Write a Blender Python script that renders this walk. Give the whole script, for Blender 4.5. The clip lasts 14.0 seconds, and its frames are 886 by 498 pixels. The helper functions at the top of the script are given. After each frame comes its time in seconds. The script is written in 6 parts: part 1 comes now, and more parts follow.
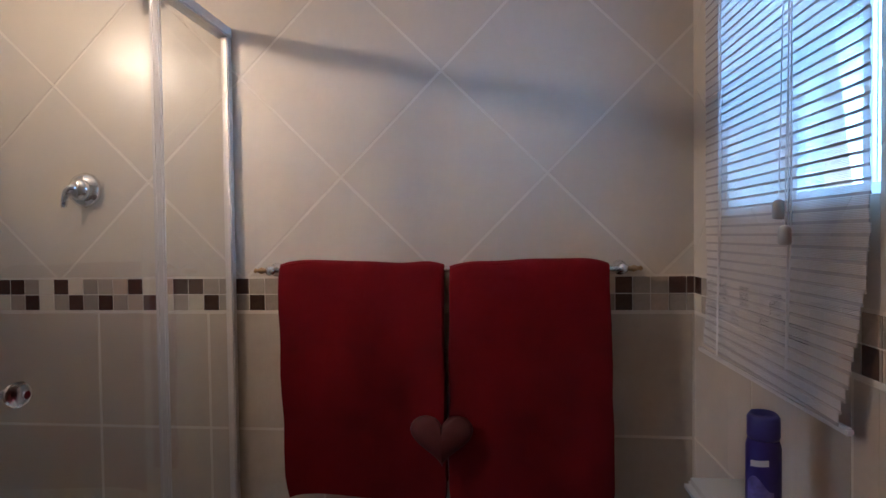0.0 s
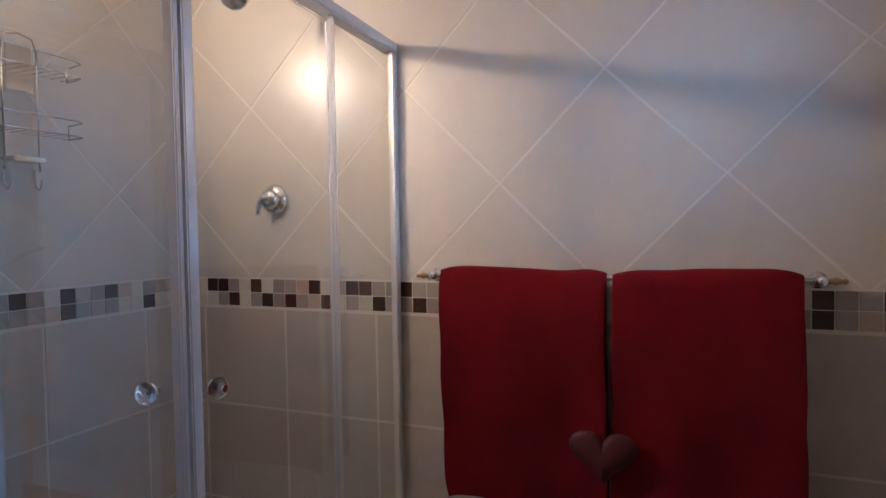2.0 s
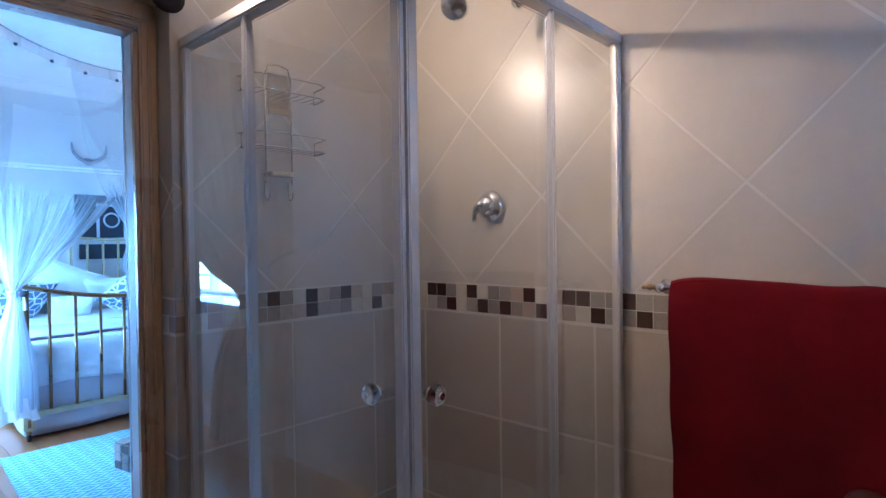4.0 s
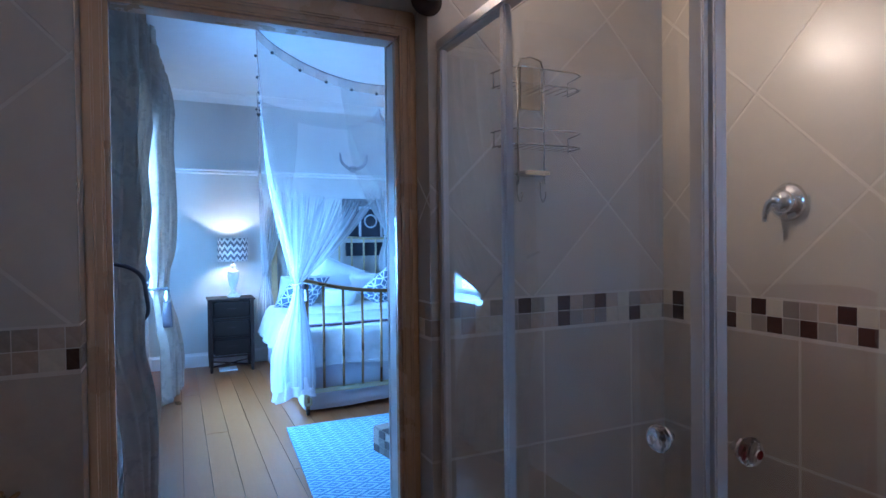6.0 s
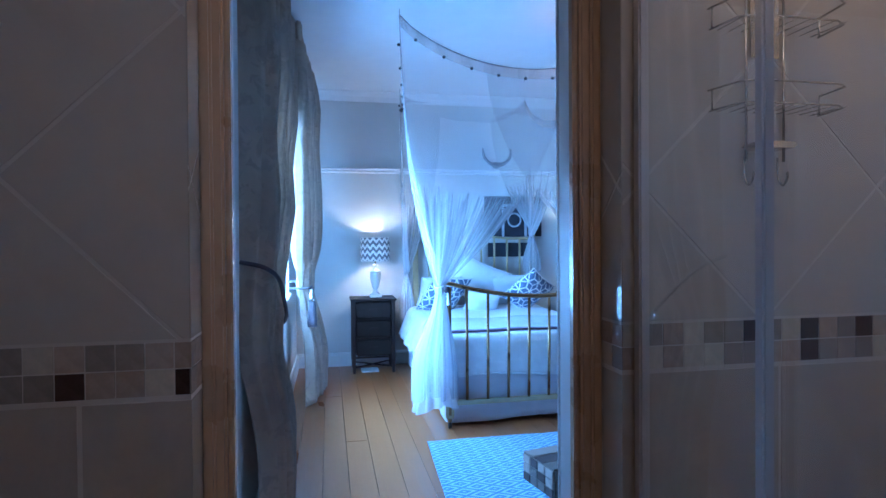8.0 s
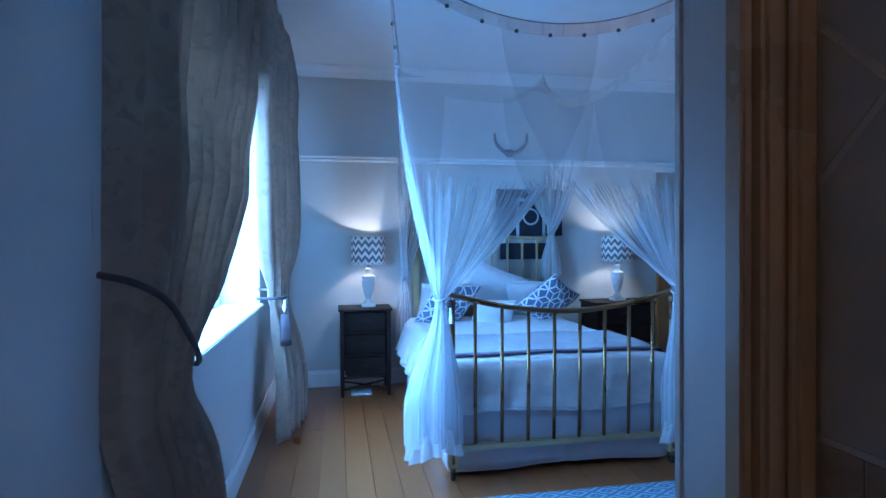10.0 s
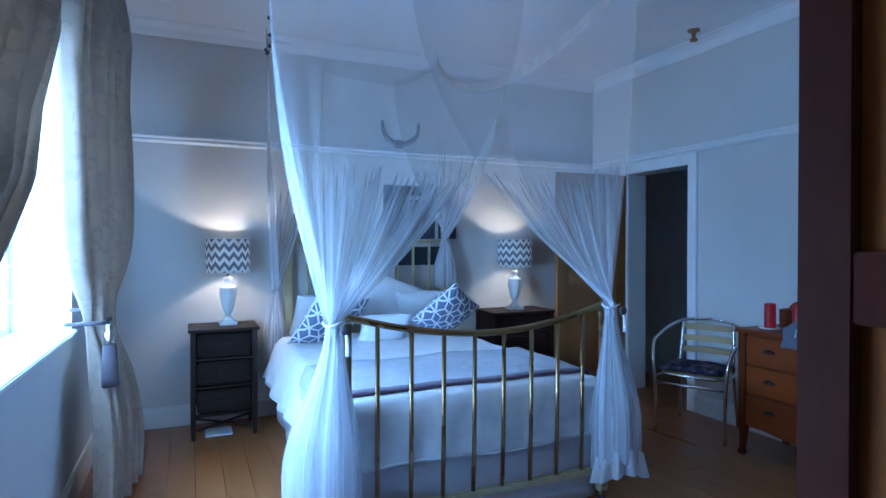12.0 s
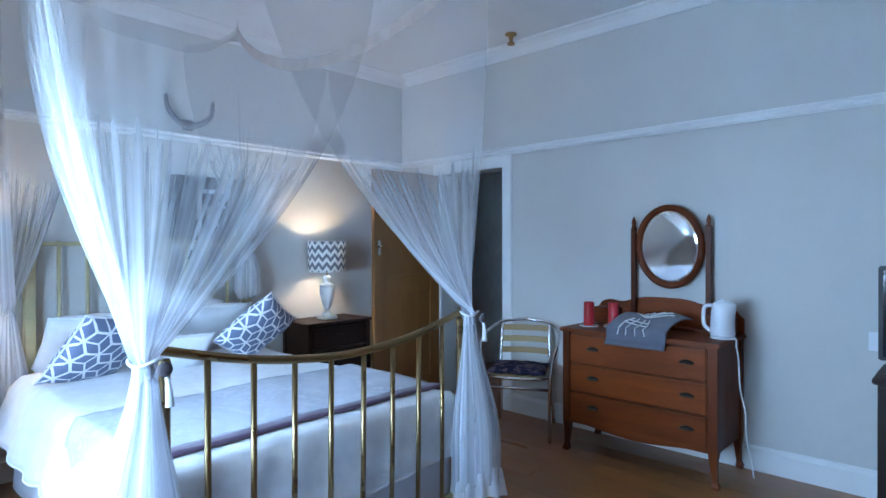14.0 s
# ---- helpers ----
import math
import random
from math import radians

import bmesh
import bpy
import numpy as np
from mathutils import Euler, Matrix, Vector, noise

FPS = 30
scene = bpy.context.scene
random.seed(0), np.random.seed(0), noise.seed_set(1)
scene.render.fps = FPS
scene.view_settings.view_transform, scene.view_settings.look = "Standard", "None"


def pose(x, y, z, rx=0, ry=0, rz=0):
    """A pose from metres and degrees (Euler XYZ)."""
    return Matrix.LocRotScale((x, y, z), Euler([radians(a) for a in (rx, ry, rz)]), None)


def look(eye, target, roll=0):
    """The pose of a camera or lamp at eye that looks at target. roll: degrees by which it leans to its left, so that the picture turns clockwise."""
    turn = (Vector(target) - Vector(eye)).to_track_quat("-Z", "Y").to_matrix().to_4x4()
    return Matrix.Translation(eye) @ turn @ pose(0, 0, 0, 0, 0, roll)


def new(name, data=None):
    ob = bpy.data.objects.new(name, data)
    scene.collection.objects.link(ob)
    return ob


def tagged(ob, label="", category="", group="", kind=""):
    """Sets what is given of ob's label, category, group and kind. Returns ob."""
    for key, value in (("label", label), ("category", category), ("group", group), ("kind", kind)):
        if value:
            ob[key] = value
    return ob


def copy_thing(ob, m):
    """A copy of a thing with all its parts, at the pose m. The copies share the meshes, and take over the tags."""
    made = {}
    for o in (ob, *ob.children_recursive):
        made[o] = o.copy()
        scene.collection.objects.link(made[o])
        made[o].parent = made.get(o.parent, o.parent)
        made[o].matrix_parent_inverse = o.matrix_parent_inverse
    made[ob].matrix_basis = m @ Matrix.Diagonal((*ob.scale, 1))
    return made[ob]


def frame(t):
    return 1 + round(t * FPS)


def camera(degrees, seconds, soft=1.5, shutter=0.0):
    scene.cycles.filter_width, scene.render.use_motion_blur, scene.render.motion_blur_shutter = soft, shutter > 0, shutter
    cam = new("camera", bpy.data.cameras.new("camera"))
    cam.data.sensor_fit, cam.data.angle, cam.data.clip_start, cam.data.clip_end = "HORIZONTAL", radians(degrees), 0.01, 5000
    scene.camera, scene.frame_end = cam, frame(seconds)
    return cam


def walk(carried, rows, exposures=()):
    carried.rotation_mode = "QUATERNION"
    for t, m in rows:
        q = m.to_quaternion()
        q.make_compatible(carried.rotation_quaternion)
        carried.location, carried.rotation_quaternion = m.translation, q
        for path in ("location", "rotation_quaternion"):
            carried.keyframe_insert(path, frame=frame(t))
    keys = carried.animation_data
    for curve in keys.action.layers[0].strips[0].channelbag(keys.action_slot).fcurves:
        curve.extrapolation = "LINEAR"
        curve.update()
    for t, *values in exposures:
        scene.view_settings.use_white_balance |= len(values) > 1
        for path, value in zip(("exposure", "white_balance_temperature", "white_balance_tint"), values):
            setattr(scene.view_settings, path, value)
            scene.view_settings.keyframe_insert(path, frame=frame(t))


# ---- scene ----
cam = camera(75.4, 14.0)
METRES, EYE, TILT, LEAN, TURN = 3.1, 1.28, 0.0, 0.0, 5.6
ROWS = [
    (0.0, 0.0, 0.0, 0.0, -0.02, -1.36, 0.73),
    (0.5, 0.0062, 0.0013, 0.0005, 3.32, -1.32, 0.71),
    (1.0, 0.0047, 0.0058, 0.0053, 7.26, -1.64, 0.8),
    (1.5, 0.0042, 0.0076, 0.0125, 11.56, -1.98, 0.83),
    (2.0, 0.0035, 0.0087, 0.0135, 16.13, -1.78, 0.89),
    (2.5, 0.0027, 0.0101, 0.0096, 20.87, -1.22, 0.9),
    (5.0, -0.0426, 0.0476, 0.018, 48.23, -1.09, 0.79),
    (5.5, -0.0598, 0.0504, 0.0196, 53.83, -1.03, 0.8),
    (6.0, -0.0787, 0.051, 0.0217, 59.55, -0.88, 0.68),
    (6.5, -0.0983, 0.0532, 0.0217, 64.82, -0.82, 0.6),
    (7.0, -0.1245, 0.0558, 0.0228, 69.19, -0.77, 0.57),
    (7.5, -0.1642, 0.0654, 0.0226, 72.31, -0.73, 0.42),
    (8.0, -0.2185, 0.0823, 0.0204, 73.12, -0.7, 0.43),
    (10.5, -0.5566, 0.1906, 0.0202, 74.07, -0.68, 0.27),
    (11.0, -0.6148, 0.1961, 0.0216, 71.47, -0.59, 0.11),
    (11.5, -0.6728, 0.1965, 0.0282, 66.01, -0.66, 0.06),
    (12.0, -0.7329, 0.2068, 0.0268, 60.58, -0.6, -0.01),
    (12.5, -0.7881, 0.2244, 0.0292, 55.43, -0.65, 0.01),
    (13.0, -0.8422, 0.2205, 0.0292, 49.66, -0.63, 0.1),
    (13.5, -0.8965, 0.2063, 0.028, 42.81, -0.52, 0.06),
    (14.0, -0.9255, 0.2026, 0.0269, 37.59, -0.42, 0.2),
]
LIGHT = [(0.0, 1.37, 5350, 8), (1.5, 1.57, 5250, 9), (3.0, 1.66, 5150, 10), (5.0, 1.05, 5000, 10), (8.0, 0.85, 4900, 12), (10.3, 0.05, 4980, 12), (11.5, 0.08, 5450, 15), (12.5, 0.42, 6400, 17), (14.0, 0.74, 7550, 19)]
walk(cam, [(t, pose(0, 0, EYE, TILT, LEAN, TURN) @ pose(METRES * x, METRES * y, METRES * z, 90 + pitch, roll, yaw)) for t, x, y, z, yaw, pitch, roll in ROWS], LIGHT)

# ---- world, sun, lights ----
world = bpy.data.worlds.new("world")
scene.world = world
world.use_nodes = True
wt = world.node_tree
sky = wt.nodes.new("ShaderNodeTexSky")
sky.sky_type = "NISHITA"
sky.sun_disc = False
sky.sun_elevation, sky.sun_rotation = radians(48), radians(20)
wt.nodes["Background"].inputs[1].default_value = 0.12
wt.links.new(sky.outputs[0], wt.nodes["Background"].inputs[0])


def lamp_light(name, kind, at, power, colour, size=0.05, to=None, size_y=None):
    data = bpy.data.lights.new(name, kind)
    data.energy, data.color = power, colour
    if kind == "AREA":
        data.size = size
        if size_y:
            data.shape, data.size_y = "RECTANGLE", size_y
    else:
        data.shadow_soft_size = size
    ob = new(name, data)
    ob.matrix_world = look(at, to) if to else Matrix.Translation(at)
    return ob


SUN = lamp_light("sun", "SUN", (0, 20, 20), 2.5, (1.0, 0.95, 0.88), to=(-2, 0, 0))
SUN.data.angle = radians(0.5)
SKY_BLUE = (0.27, 0.575, 1.0)
lamp_light("bedroom_window_daylight", "AREA", (-4.65, -0.49, 1.54), 230, SKY_BLUE, 2.4, (-4.65, 5, 0.9), 1.25)
lamp_light("bathroom_window_daylight", "AREA", (0.9, 1.315, 1.75), 14, SKY_BLUE, 0.62, (-3, 1.31, 1.3), 0.74)
lamp_light("bathroom_wall_light", "AREA", (-1.90, 0.87, 2.21), 8.2, (1.0, 0.69, 0.44), 0.08, (-0.2, 1.42, 2.28))
for ly in (0.68, 3.1):
    lamp_light("bedside_bulb", "POINT", (-6.8, ly, 1.29), 7.5, (1.0, 0.91, 0.76), 0.03)

# weak warm light added out of view, to tint the top of the net
lamp_light("added_net_glow", "POINT", (-4.55, 1.95, 2.84), 1.2, (1.0, 0.55, 0.25), 0.05)


# ---- materials ----
class Nodes:
    """A small hand for writing node materials."""

    def __init__(self, name):
        self.mat = bpy.data.materials.new(name)
        self.mat.use_nodes = True
        self.t = self.mat.node_tree
        self.b = self.t.nodes["Principled BSDF"]
        self.out = self.t.nodes["Material Output"]

    def put(self, socket, v):
        if hasattr(v, "is_output"):
            self.t.links.new(v, socket)
        elif isinstance(v, tuple) and len(v) == 3 and socket.type == "RGBA":
            socket.default_value = (*v, 1)
        else:
            socket.default_value = v

    def m(self, op, a, b=0.0, c=0.0):
        n = self.t.nodes.new("ShaderNodeMath")
        n.operation = op
        for s, v in zip(n.inputs, (a, b, c)):
            self.put(s, v)
        return n.outputs[0]

    def coord(self, kind="Object"):
        return self.t.nodes.new("ShaderNodeTexCoord").outputs[kind]

    def xyz(self, v):
        n = self.t.nodes.new("ShaderNodeSeparateXYZ")
        self.put(n.inputs[0], v)
        return n.outputs

    def vec(self, x, y, z=0.0):
        n = self.t.nodes.new("ShaderNodeCombineXYZ")
        for s, v in zip(n.inputs, (x, y, z)):
            self.put(s, v)
        return n.outputs[0]

    def scaled(self, v, s):
        n = self.t.nodes.new("ShaderNodeMapping")
        self.put(n.inputs[0], v)
        n.inputs["Scale"].default_value = s
        return n.outputs[0]

    def noise(self, v, scale, detail=4.0, rough=0.55, distort=0.0):
        n = self.t.nodes.new("ShaderNodeTexNoise")
        self.put(n.inputs["Vector"], v)
        n.inputs["Scale"].default_value, n.inputs["Detail"].default_value = scale, detail
        n.inputs["Roughness"].default_value, n.inputs["Distortion"].default_value = rough, distort
        return n.outputs[0]

    def wave(self, v, scale, distort=0.0, axis="X"):
        n = self.t.nodes.new("ShaderNodeTexWave")
        n.bands_direction = axis
        self.put(n.inputs["Vector"], v)
        n.inputs["Scale"].default_value, n.inputs["Distortion"].default_value = scale, distort
        n.inputs["Detail"].default_value = 3
        return n.outputs["Fac"]

    def mix(self, f, a, b):
        n = self.t.nodes.new("ShaderNodeMix")
        n.data_type = "RGBA"
        self.put(n.inputs[0], f)
        self.put(n.inputs[6], a)
        self.put(n.inputs[7], b)
        return n.outputs[2]

    def ramp(self, f, lo, hi, a=0.0, b=1.0):
        n = self.t.nodes.new("ShaderNodeMapRange")
        for s, v in zip(n.inputs, (f, lo, hi, a, b)):
            self.put(s, v)
        return n.outputs[0]

    def random(self):
        return self.t.nodes.new("ShaderNodeObjectInfo").outputs["Random"]

    def bump(self, h, strength=0.2, distance=0.002):
        n = self.t.nodes.new("ShaderNodeBump")
        n.inputs["Strength"].default_value, n.inputs["Distance"].default_value = strength, distance
        self.put(n.inputs["Height"], h)
        self.t.links.new(n.outputs[0], self.b.inputs["Normal"])

    def set(self, **kw):
        names = {"color": "Base Color", "rough": "Roughness", "metal": "Metallic", "trans": "Transmission Weight", "ior": "IOR", "coat": "Coat Weight", "coat_rough": "Coat Roughness",
                 "sheen": "Sheen Weight", "spec": "Specular IOR Level", "sub": "Subsurface Weight"}
        for k, v in kw.items():
            self.put(self.b.inputs[names[k]], v)
        return self


def dim(c, k):
    return tuple(min(1.0, x * k) for x in c)


def surface(name, colour, rough=0.5, metal=0.0, scale=6.0, spread=0.12, grain=120.0, relief=0.15, depth=0.001, vary=0.0, **more):
    """A plain material with clouding at a large and a small scale, fine relief and uneven gloss."""
    n = Nodes(name)
    p = n.coord()
    big, fine = n.noise(p, scale, 5), n.noise(p, grain, 3)
    f = n.m("ADD", n.m("MULTIPLY", big, 0.75), n.m("MULTIPLY", fine, 0.25))
    if vary:
        f = n.m("ADD", f, n.m("MULTIPLY", n.m("SUBTRACT", n.random(), 0.5), vary))
    n.set(color=n.mix(n.ramp(f, 0.3, 0.7), dim(colour, 1 - spread), dim(colour, 1 + spread)), rough=n.ramp(big, 0.3, 0.7, max(0.02, rough - 0.06), rough + 0.06), metal=metal, **more)
    n.bump(fine, relief, depth)
    return n.mat


def wood(name, dark, light, rough=0.35, along="Z", scale=1.0, vary=0.3, coat=0.2, spec=0.5):
    n = Nodes(name)
    s = {"X": (0.12, 1, 1), "Y": (1, 0.12, 1), "Z": (1, 1, 0.12)}[along]
    shift = n.m("MULTIPLY", n.random(), 37.0)
    v = n.t.nodes.new("ShaderNodeVectorMath")
    n.put(v.inputs[0], n.scaled(n.coord(), s))
    n.put(v.inputs[1], n.vec(shift, shift, shift))
    p = v.outputs[0]
    rings = n.noise(p, 9 * scale, 4, 0.55, 0.4)
    grain = n.noise(p, 130 * scale, 3, 0.6)
    f = n.m("ADD", n.m("MULTIPLY", rings, 0.7), n.m("MULTIPLY", grain, 0.3))
    f = n.m("ADD", f, n.m("MULTIPLY", n.m("SUBTRACT", n.random(), 0.5), vary))
    n.set(color=n.mix(n.ramp(f, 0.22, 0.78), dark, light), rough=n.ramp(rings, 0.3, 0.7, rough - 0.07, rough + 0.1), coat=coat, coat_rough=0.25, spec=spec)
    n.bump(grain, 0.25, 0.0006)
    return n.mat


def tile_material(name, lo, hi, rough=0.2):
    n = Nodes(name)
    p = n.coord()
    big, mid, fine = n.noise(p, 3.5, 6, 0.6), n.noise(p, 14, 5, 0.6), n.noise(p, 60, 4)
    f = n.m("ADD", n.m("MULTIPLY", big, 0.55), n.m("ADD", n.m("MULTIPLY", mid, 0.3), n.m("MULTIPLY", fine, 0.15)))
    f = n.m("ADD", f, n.m("MULTIPLY", n.m("SUBTRACT", n.random(), 0.5), 0.16))
    n.set(color=n.mix(n.ramp(f, 0.3, 0.7), lo, hi), rough=n.ramp(big, 0.3, 0.7, rough, rough + 0.06))
    n.bump(big, 0.10, 0.002)
    return n.mat


def cloth(name, colour, spread=0.15, weave=900.0, rough=0.9, see=0.0, relief=0.5, scale=5.0, sheen=0.2, patch=None, trans=0.0):
    n = Nodes(name)
    p = n.coord()
    big, fine = n.noise(p, scale, 5), n.noise(p, weave, 2)
    c = n.mix(n.ramp(big, 0.3, 0.7), dim(colour, 1 - spread), dim(colour, 1 + spread))
    if patch:
        c = n.mix(n.ramp(n.noise(p, 16, 3, 0.5, 0.8), 0.52, 0.6), c, patch)
    n.set(color=c, rough=rough, sheen=sheen, spec=0.15)
    n.bump(n.m("ADD", fine, n.m("MULTIPLY", n.noise(p, 60, 3), 0.5)), relief, 0.0015)
    shader = n.b.outputs[0]
    if trans:
        tl = n.t.nodes.new("ShaderNodeBsdfTranslucent")
        n.put(tl.inputs[0], c)
        mx = n.t.nodes.new("ShaderNodeMixShader")
        mx.inputs[0].default_value = trans
        n.t.links.new(shader, mx.inputs[1])
        n.t.links.new(tl.outputs[0], mx.inputs[2])
        shader = mx.outputs[0]
    if see:
        tr = n.t.nodes.new("ShaderNodeBsdfTransparent")
        mx = n.t.nodes.new("ShaderNodeMixShader")
        mx.inputs[0].default_value = see
        n.t.links.new(shader, mx.inputs[1])
        n.t.links.new(tr.outputs[0], mx.inputs[2])
        shader = mx.outputs[0]
    n.t.links.new(shader, n.out.inputs[0])
    return n.mat


def net_material():
    """Sheer net, denser and streaked where it is gathered towards the tie."""
    n = Nodes("mosquito_net")
    u, v, _ = n.xyz(n.coord("UV"))
    gather = n.ramp(v, 0.33, 0.60)
    panel = n.ramp(v, 0.355, 0.365)
    streak = n.ramp(n.noise(n.vec(n.m("MULTIPLY", u, 38.0), n.m("MULTIPLY", v, 0.7)), 1.0, 2.5, 0.55), 0.34, 0.78)
    thin = n.m("ADD", 0.17, n.m("MULTIPLY", panel, n.m("ADD", 0.02, n.m("MULTIPLY", streak, 0.06))))
    dense = n.m("ADD", thin, n.m("MULTIPLY", gather, n.m("ADD", 0.12, n.m("MULTIPLY", streak, 0.32))))
    n.set(color=(0.87, 0.88, 0.91), rough=0.9)
    tl = n.t.nodes.new("ShaderNodeBsdfTranslucent")
    n.put(tl.inputs[0], (0.87, 0.88, 0.91))
    tr = n.t.nodes.new("ShaderNodeBsdfTransparent")
    a, b = n.t.nodes.new("ShaderNodeMixShader"), n.t.nodes.new("ShaderNodeMixShader")
    a.inputs[0].default_value = 0.5
    n.t.links.new(n.b.outputs[0], a.inputs[1])
    n.t.links.new(tl.outputs[0], a.inputs[2])
    n.put(b.inputs[0], dense)
    n.t.links.new(tr.outputs[0], b.inputs[1])
    n.t.links.new(a.outputs[0], b.inputs[2])
    n.t.links.new(b.outputs[0], n.out.inputs[0])
    return n.mat


def glowing(name, colour, strength):
    n = Nodes(name)
    n.set(color=colour, rough=0.6)
    n.b.inputs["Emission Color"].default_value = (*colour, 1)
    n.b.inputs["Emission Strength"].default_value = strength
    return n.mat


def chevron_material():
    n = Nodes("chevron_linen")
    u, v, _ = n.xyz(n.coord("UV"))
    tri = n.m("ABSOLUTE", n.m("SUBTRACT", n.m("FRACT", n.m("MULTIPLY", u, 15.0)), 0.5))
    w = n.m("FRACT", n.m("MULTIPLY", n.m("ADD", v, n.m("MULTIPLY", tri, 0.34)), 3.6))
    f = n.ramp(n.m("ABSOLUTE", n.m("SUBTRACT", w, 0.5)), 0.24, 0.26)
    c = n.mix(f, (0.86, 0.85, 0.82), (0.20, 0.205, 0.23))
    n.set(color=c, rough=0.85)
    n.bump(n.noise(n.coord(), 900, 2), 0.3, 0.001)
    tl = n.t.nodes.new("ShaderNodeBsdfTranslucent")
    n.put(tl.inputs[0], c)
    mx = n.t.nodes.new("ShaderNodeMixShader")
    mx.inputs[0].default_value = 0.12
    n.t.links.new(n.b.outputs[0], mx.inputs[1])
    n.t.links.new(tl.outputs[0], mx.inputs[2])
    n.t.links.new(mx.outputs[0], n.out.inputs[0])
    return n.mat


def hexagon_material():
    """White lines of a tumbling-block pattern on slate blue."""
    n = Nodes("geometric_cotton")
    u, v, _ = n.xyz(n.coord("UV"))
    k = 3.5
    x, y = n.m("MULTIPLY", u, k), n.m("MULTIPLY", v, k)
    h = 1.7320508

    def cell(ox, oy):
        a = n.m("SUBTRACT", n.m("FLOORED_MODULO", n.m("ADD", x, ox), 1.0), 0.5)
        b = n.m("SUBTRACT", n.m("FLOORED_MODULO", n.m("ADD", y, oy), h), h / 2)
        return a, b, n.m("ADD", n.m("MULTIPLY", a, a), n.m("MULTIPLY", b, b))

    a1, b1, d1 = cell(0.0, 0.0)
    a2, b2, d2 = cell(0.5, h / 2)
    near = n.m("LESS_THAN", d1, d2)
    a = n.m("ADD", n.m("MULTIPLY", a1, near), n.m("MULTIPLY", a2, n.m("SUBTRACT", 1.0, near)))
    b = n.m("ADD", n.m("MULTIPLY", b1, near), n.m("MULTIPLY", b2, n.m("SUBTRACT", 1.0, near)))
    aa, ab = n.m("ABSOLUTE", a), n.m("ABSOLUTE", b)
    edge = n.m("MAXIMUM", aa, n.m("ADD", n.m("MULTIPLY", aa, 0.5), n.m("MULTIPLY", ab, 0.8660254)))
    line = n.m("GREATER_THAN", edge, 0.445)
    spoke = n.m("MULTIPLY", n.m("LESS_THAN", aa, 0.04), n.m("LESS_THAN", b, 0.0))
    arm = n.m("MULTIPLY", n.m("LESS_THAN", n.m("ABSOLUTE", n.m("SUBTRACT", n.m("MULTIPLY", aa, 0.57735), b)), 0.045), n.m("GREATER_THAN", b, 0.0))
    f = n.m("MAXIMUM", line, n.m("MAXIMUM", spoke, arm))
    n.set(color=n.mix(f, (0.13, 0.17, 0.27), (0.84, 0.84, 0.84)), rough=0.85, sheen=0.2)
    n.bump(n.noise(n.coord(), 700, 2), 0.4, 0.001)
    return n.mat


def rug_material():
    n = Nodes("woven_rug")
    x, y, _ = n.xyz(n.coord())

    def tri(v, k):
        return n.m("ABSOLUTE", n.m("SUBTRACT", n.m("FRACT", n.m("MULTIPLY", v, k)), 0.5))

    s = n.m("ADD", tri(x, 10.0), tri(y, 6.0))
    w = n.m("ABSOLUTE", n.m("SUBTRACT", n.m("FRACT", n.m("MULTIPLY", s, 3.0)), 0.5))
    wob = n.m("MULTIPLY", n.noise(n.coord(), 60, 3), 0.2)
    f = n.ramp(n.m("ADD", w, wob), 0.32, 0.42)
    n.set(color=n.mix(f, (0.09, 0.19, 0.31), (0.36, 0.50, 0.62)), rough=0.95, sheen=0.3)
    n.bump(n.m("ADD", n.noise(n.coord(), 300, 3), f), 0.7, 0.003)
    return n.mat


def wicker_material():
    n = Nodes("wicker")
    x, y, z = n.xyz(n.coord())
    w1 = n.m("SINE", n.m("MULTIPLY", y, 260.0))
    w2 = n.m("SINE", n.m("MULTIPLY", z, 300.0))
    f = n.ramp(n.m("MULTIPLY", w1, w2), -0.6, 0.6)
    n.set(color=n.mix(f, (0.014, 0.008, 0.006), (0.030, 0.017, 0.012)), rough=0.6, spec=0.2)
    n.bump(f, 0.8, 0.004)
    return n.mat


M_TILE = tile_material("ceramic_tile", (0.45, 0.395, 0.33), (0.50, 0.44, 0.37), 0.29)
M_TILE_LOW = tile_material("ceramic_tile_lower", (0.38, 0.32, 0.26), (0.46, 0.39, 0.32), 0.29)
M_TILE_EDGE = tile_material("glazed_reveal_tile", (0.43, 0.375, 0.31), (0.50, 0.44, 0.37), 0.07)
M_GROUT = surface("grout", (0.575, 0.52, 0.45), 0.8, spread=0.08, relief=0.4)
M_FLOOR_TILE = tile_material("floor_tile_clay", (0.16, 0.10, 0.07), (0.24, 0.16, 0.11), 0.34)
M_CHIPS = {"D": surface("mosaic_dark", (0.06, 0.032, 0.025), 0.15, vary=0.5, spread=0.3, scale=30), "g": surface("mosaic_grey", (0.30, 0.26, 0.22), 0.18, vary=0.4, spread=0.15, scale=30),
           "b": surface("mosaic_beige", (0.42, 0.33, 0.26), 0.18, vary=0.3, spread=0.15, scale=30), "c": surface("mosaic_cream", (0.56, 0.50, 0.40), 0.18, vary=0.2, spread=0.1, scale=30)}
M_WHITE = surface("white_paint", (0.80, 0.80, 0.79), 0.45, spread=0.03, relief=0.1)
M_CEILING = surface("ceiling_paint", (0.78, 0.78, 0.78), 0.7, spread=0.03)
M_WALL = surface("grey_wall_paint", (0.605, 0.59, 0.56), 0.62, scale=1.3, spread=0.05, grain=60, relief=0.25, depth=0.002)
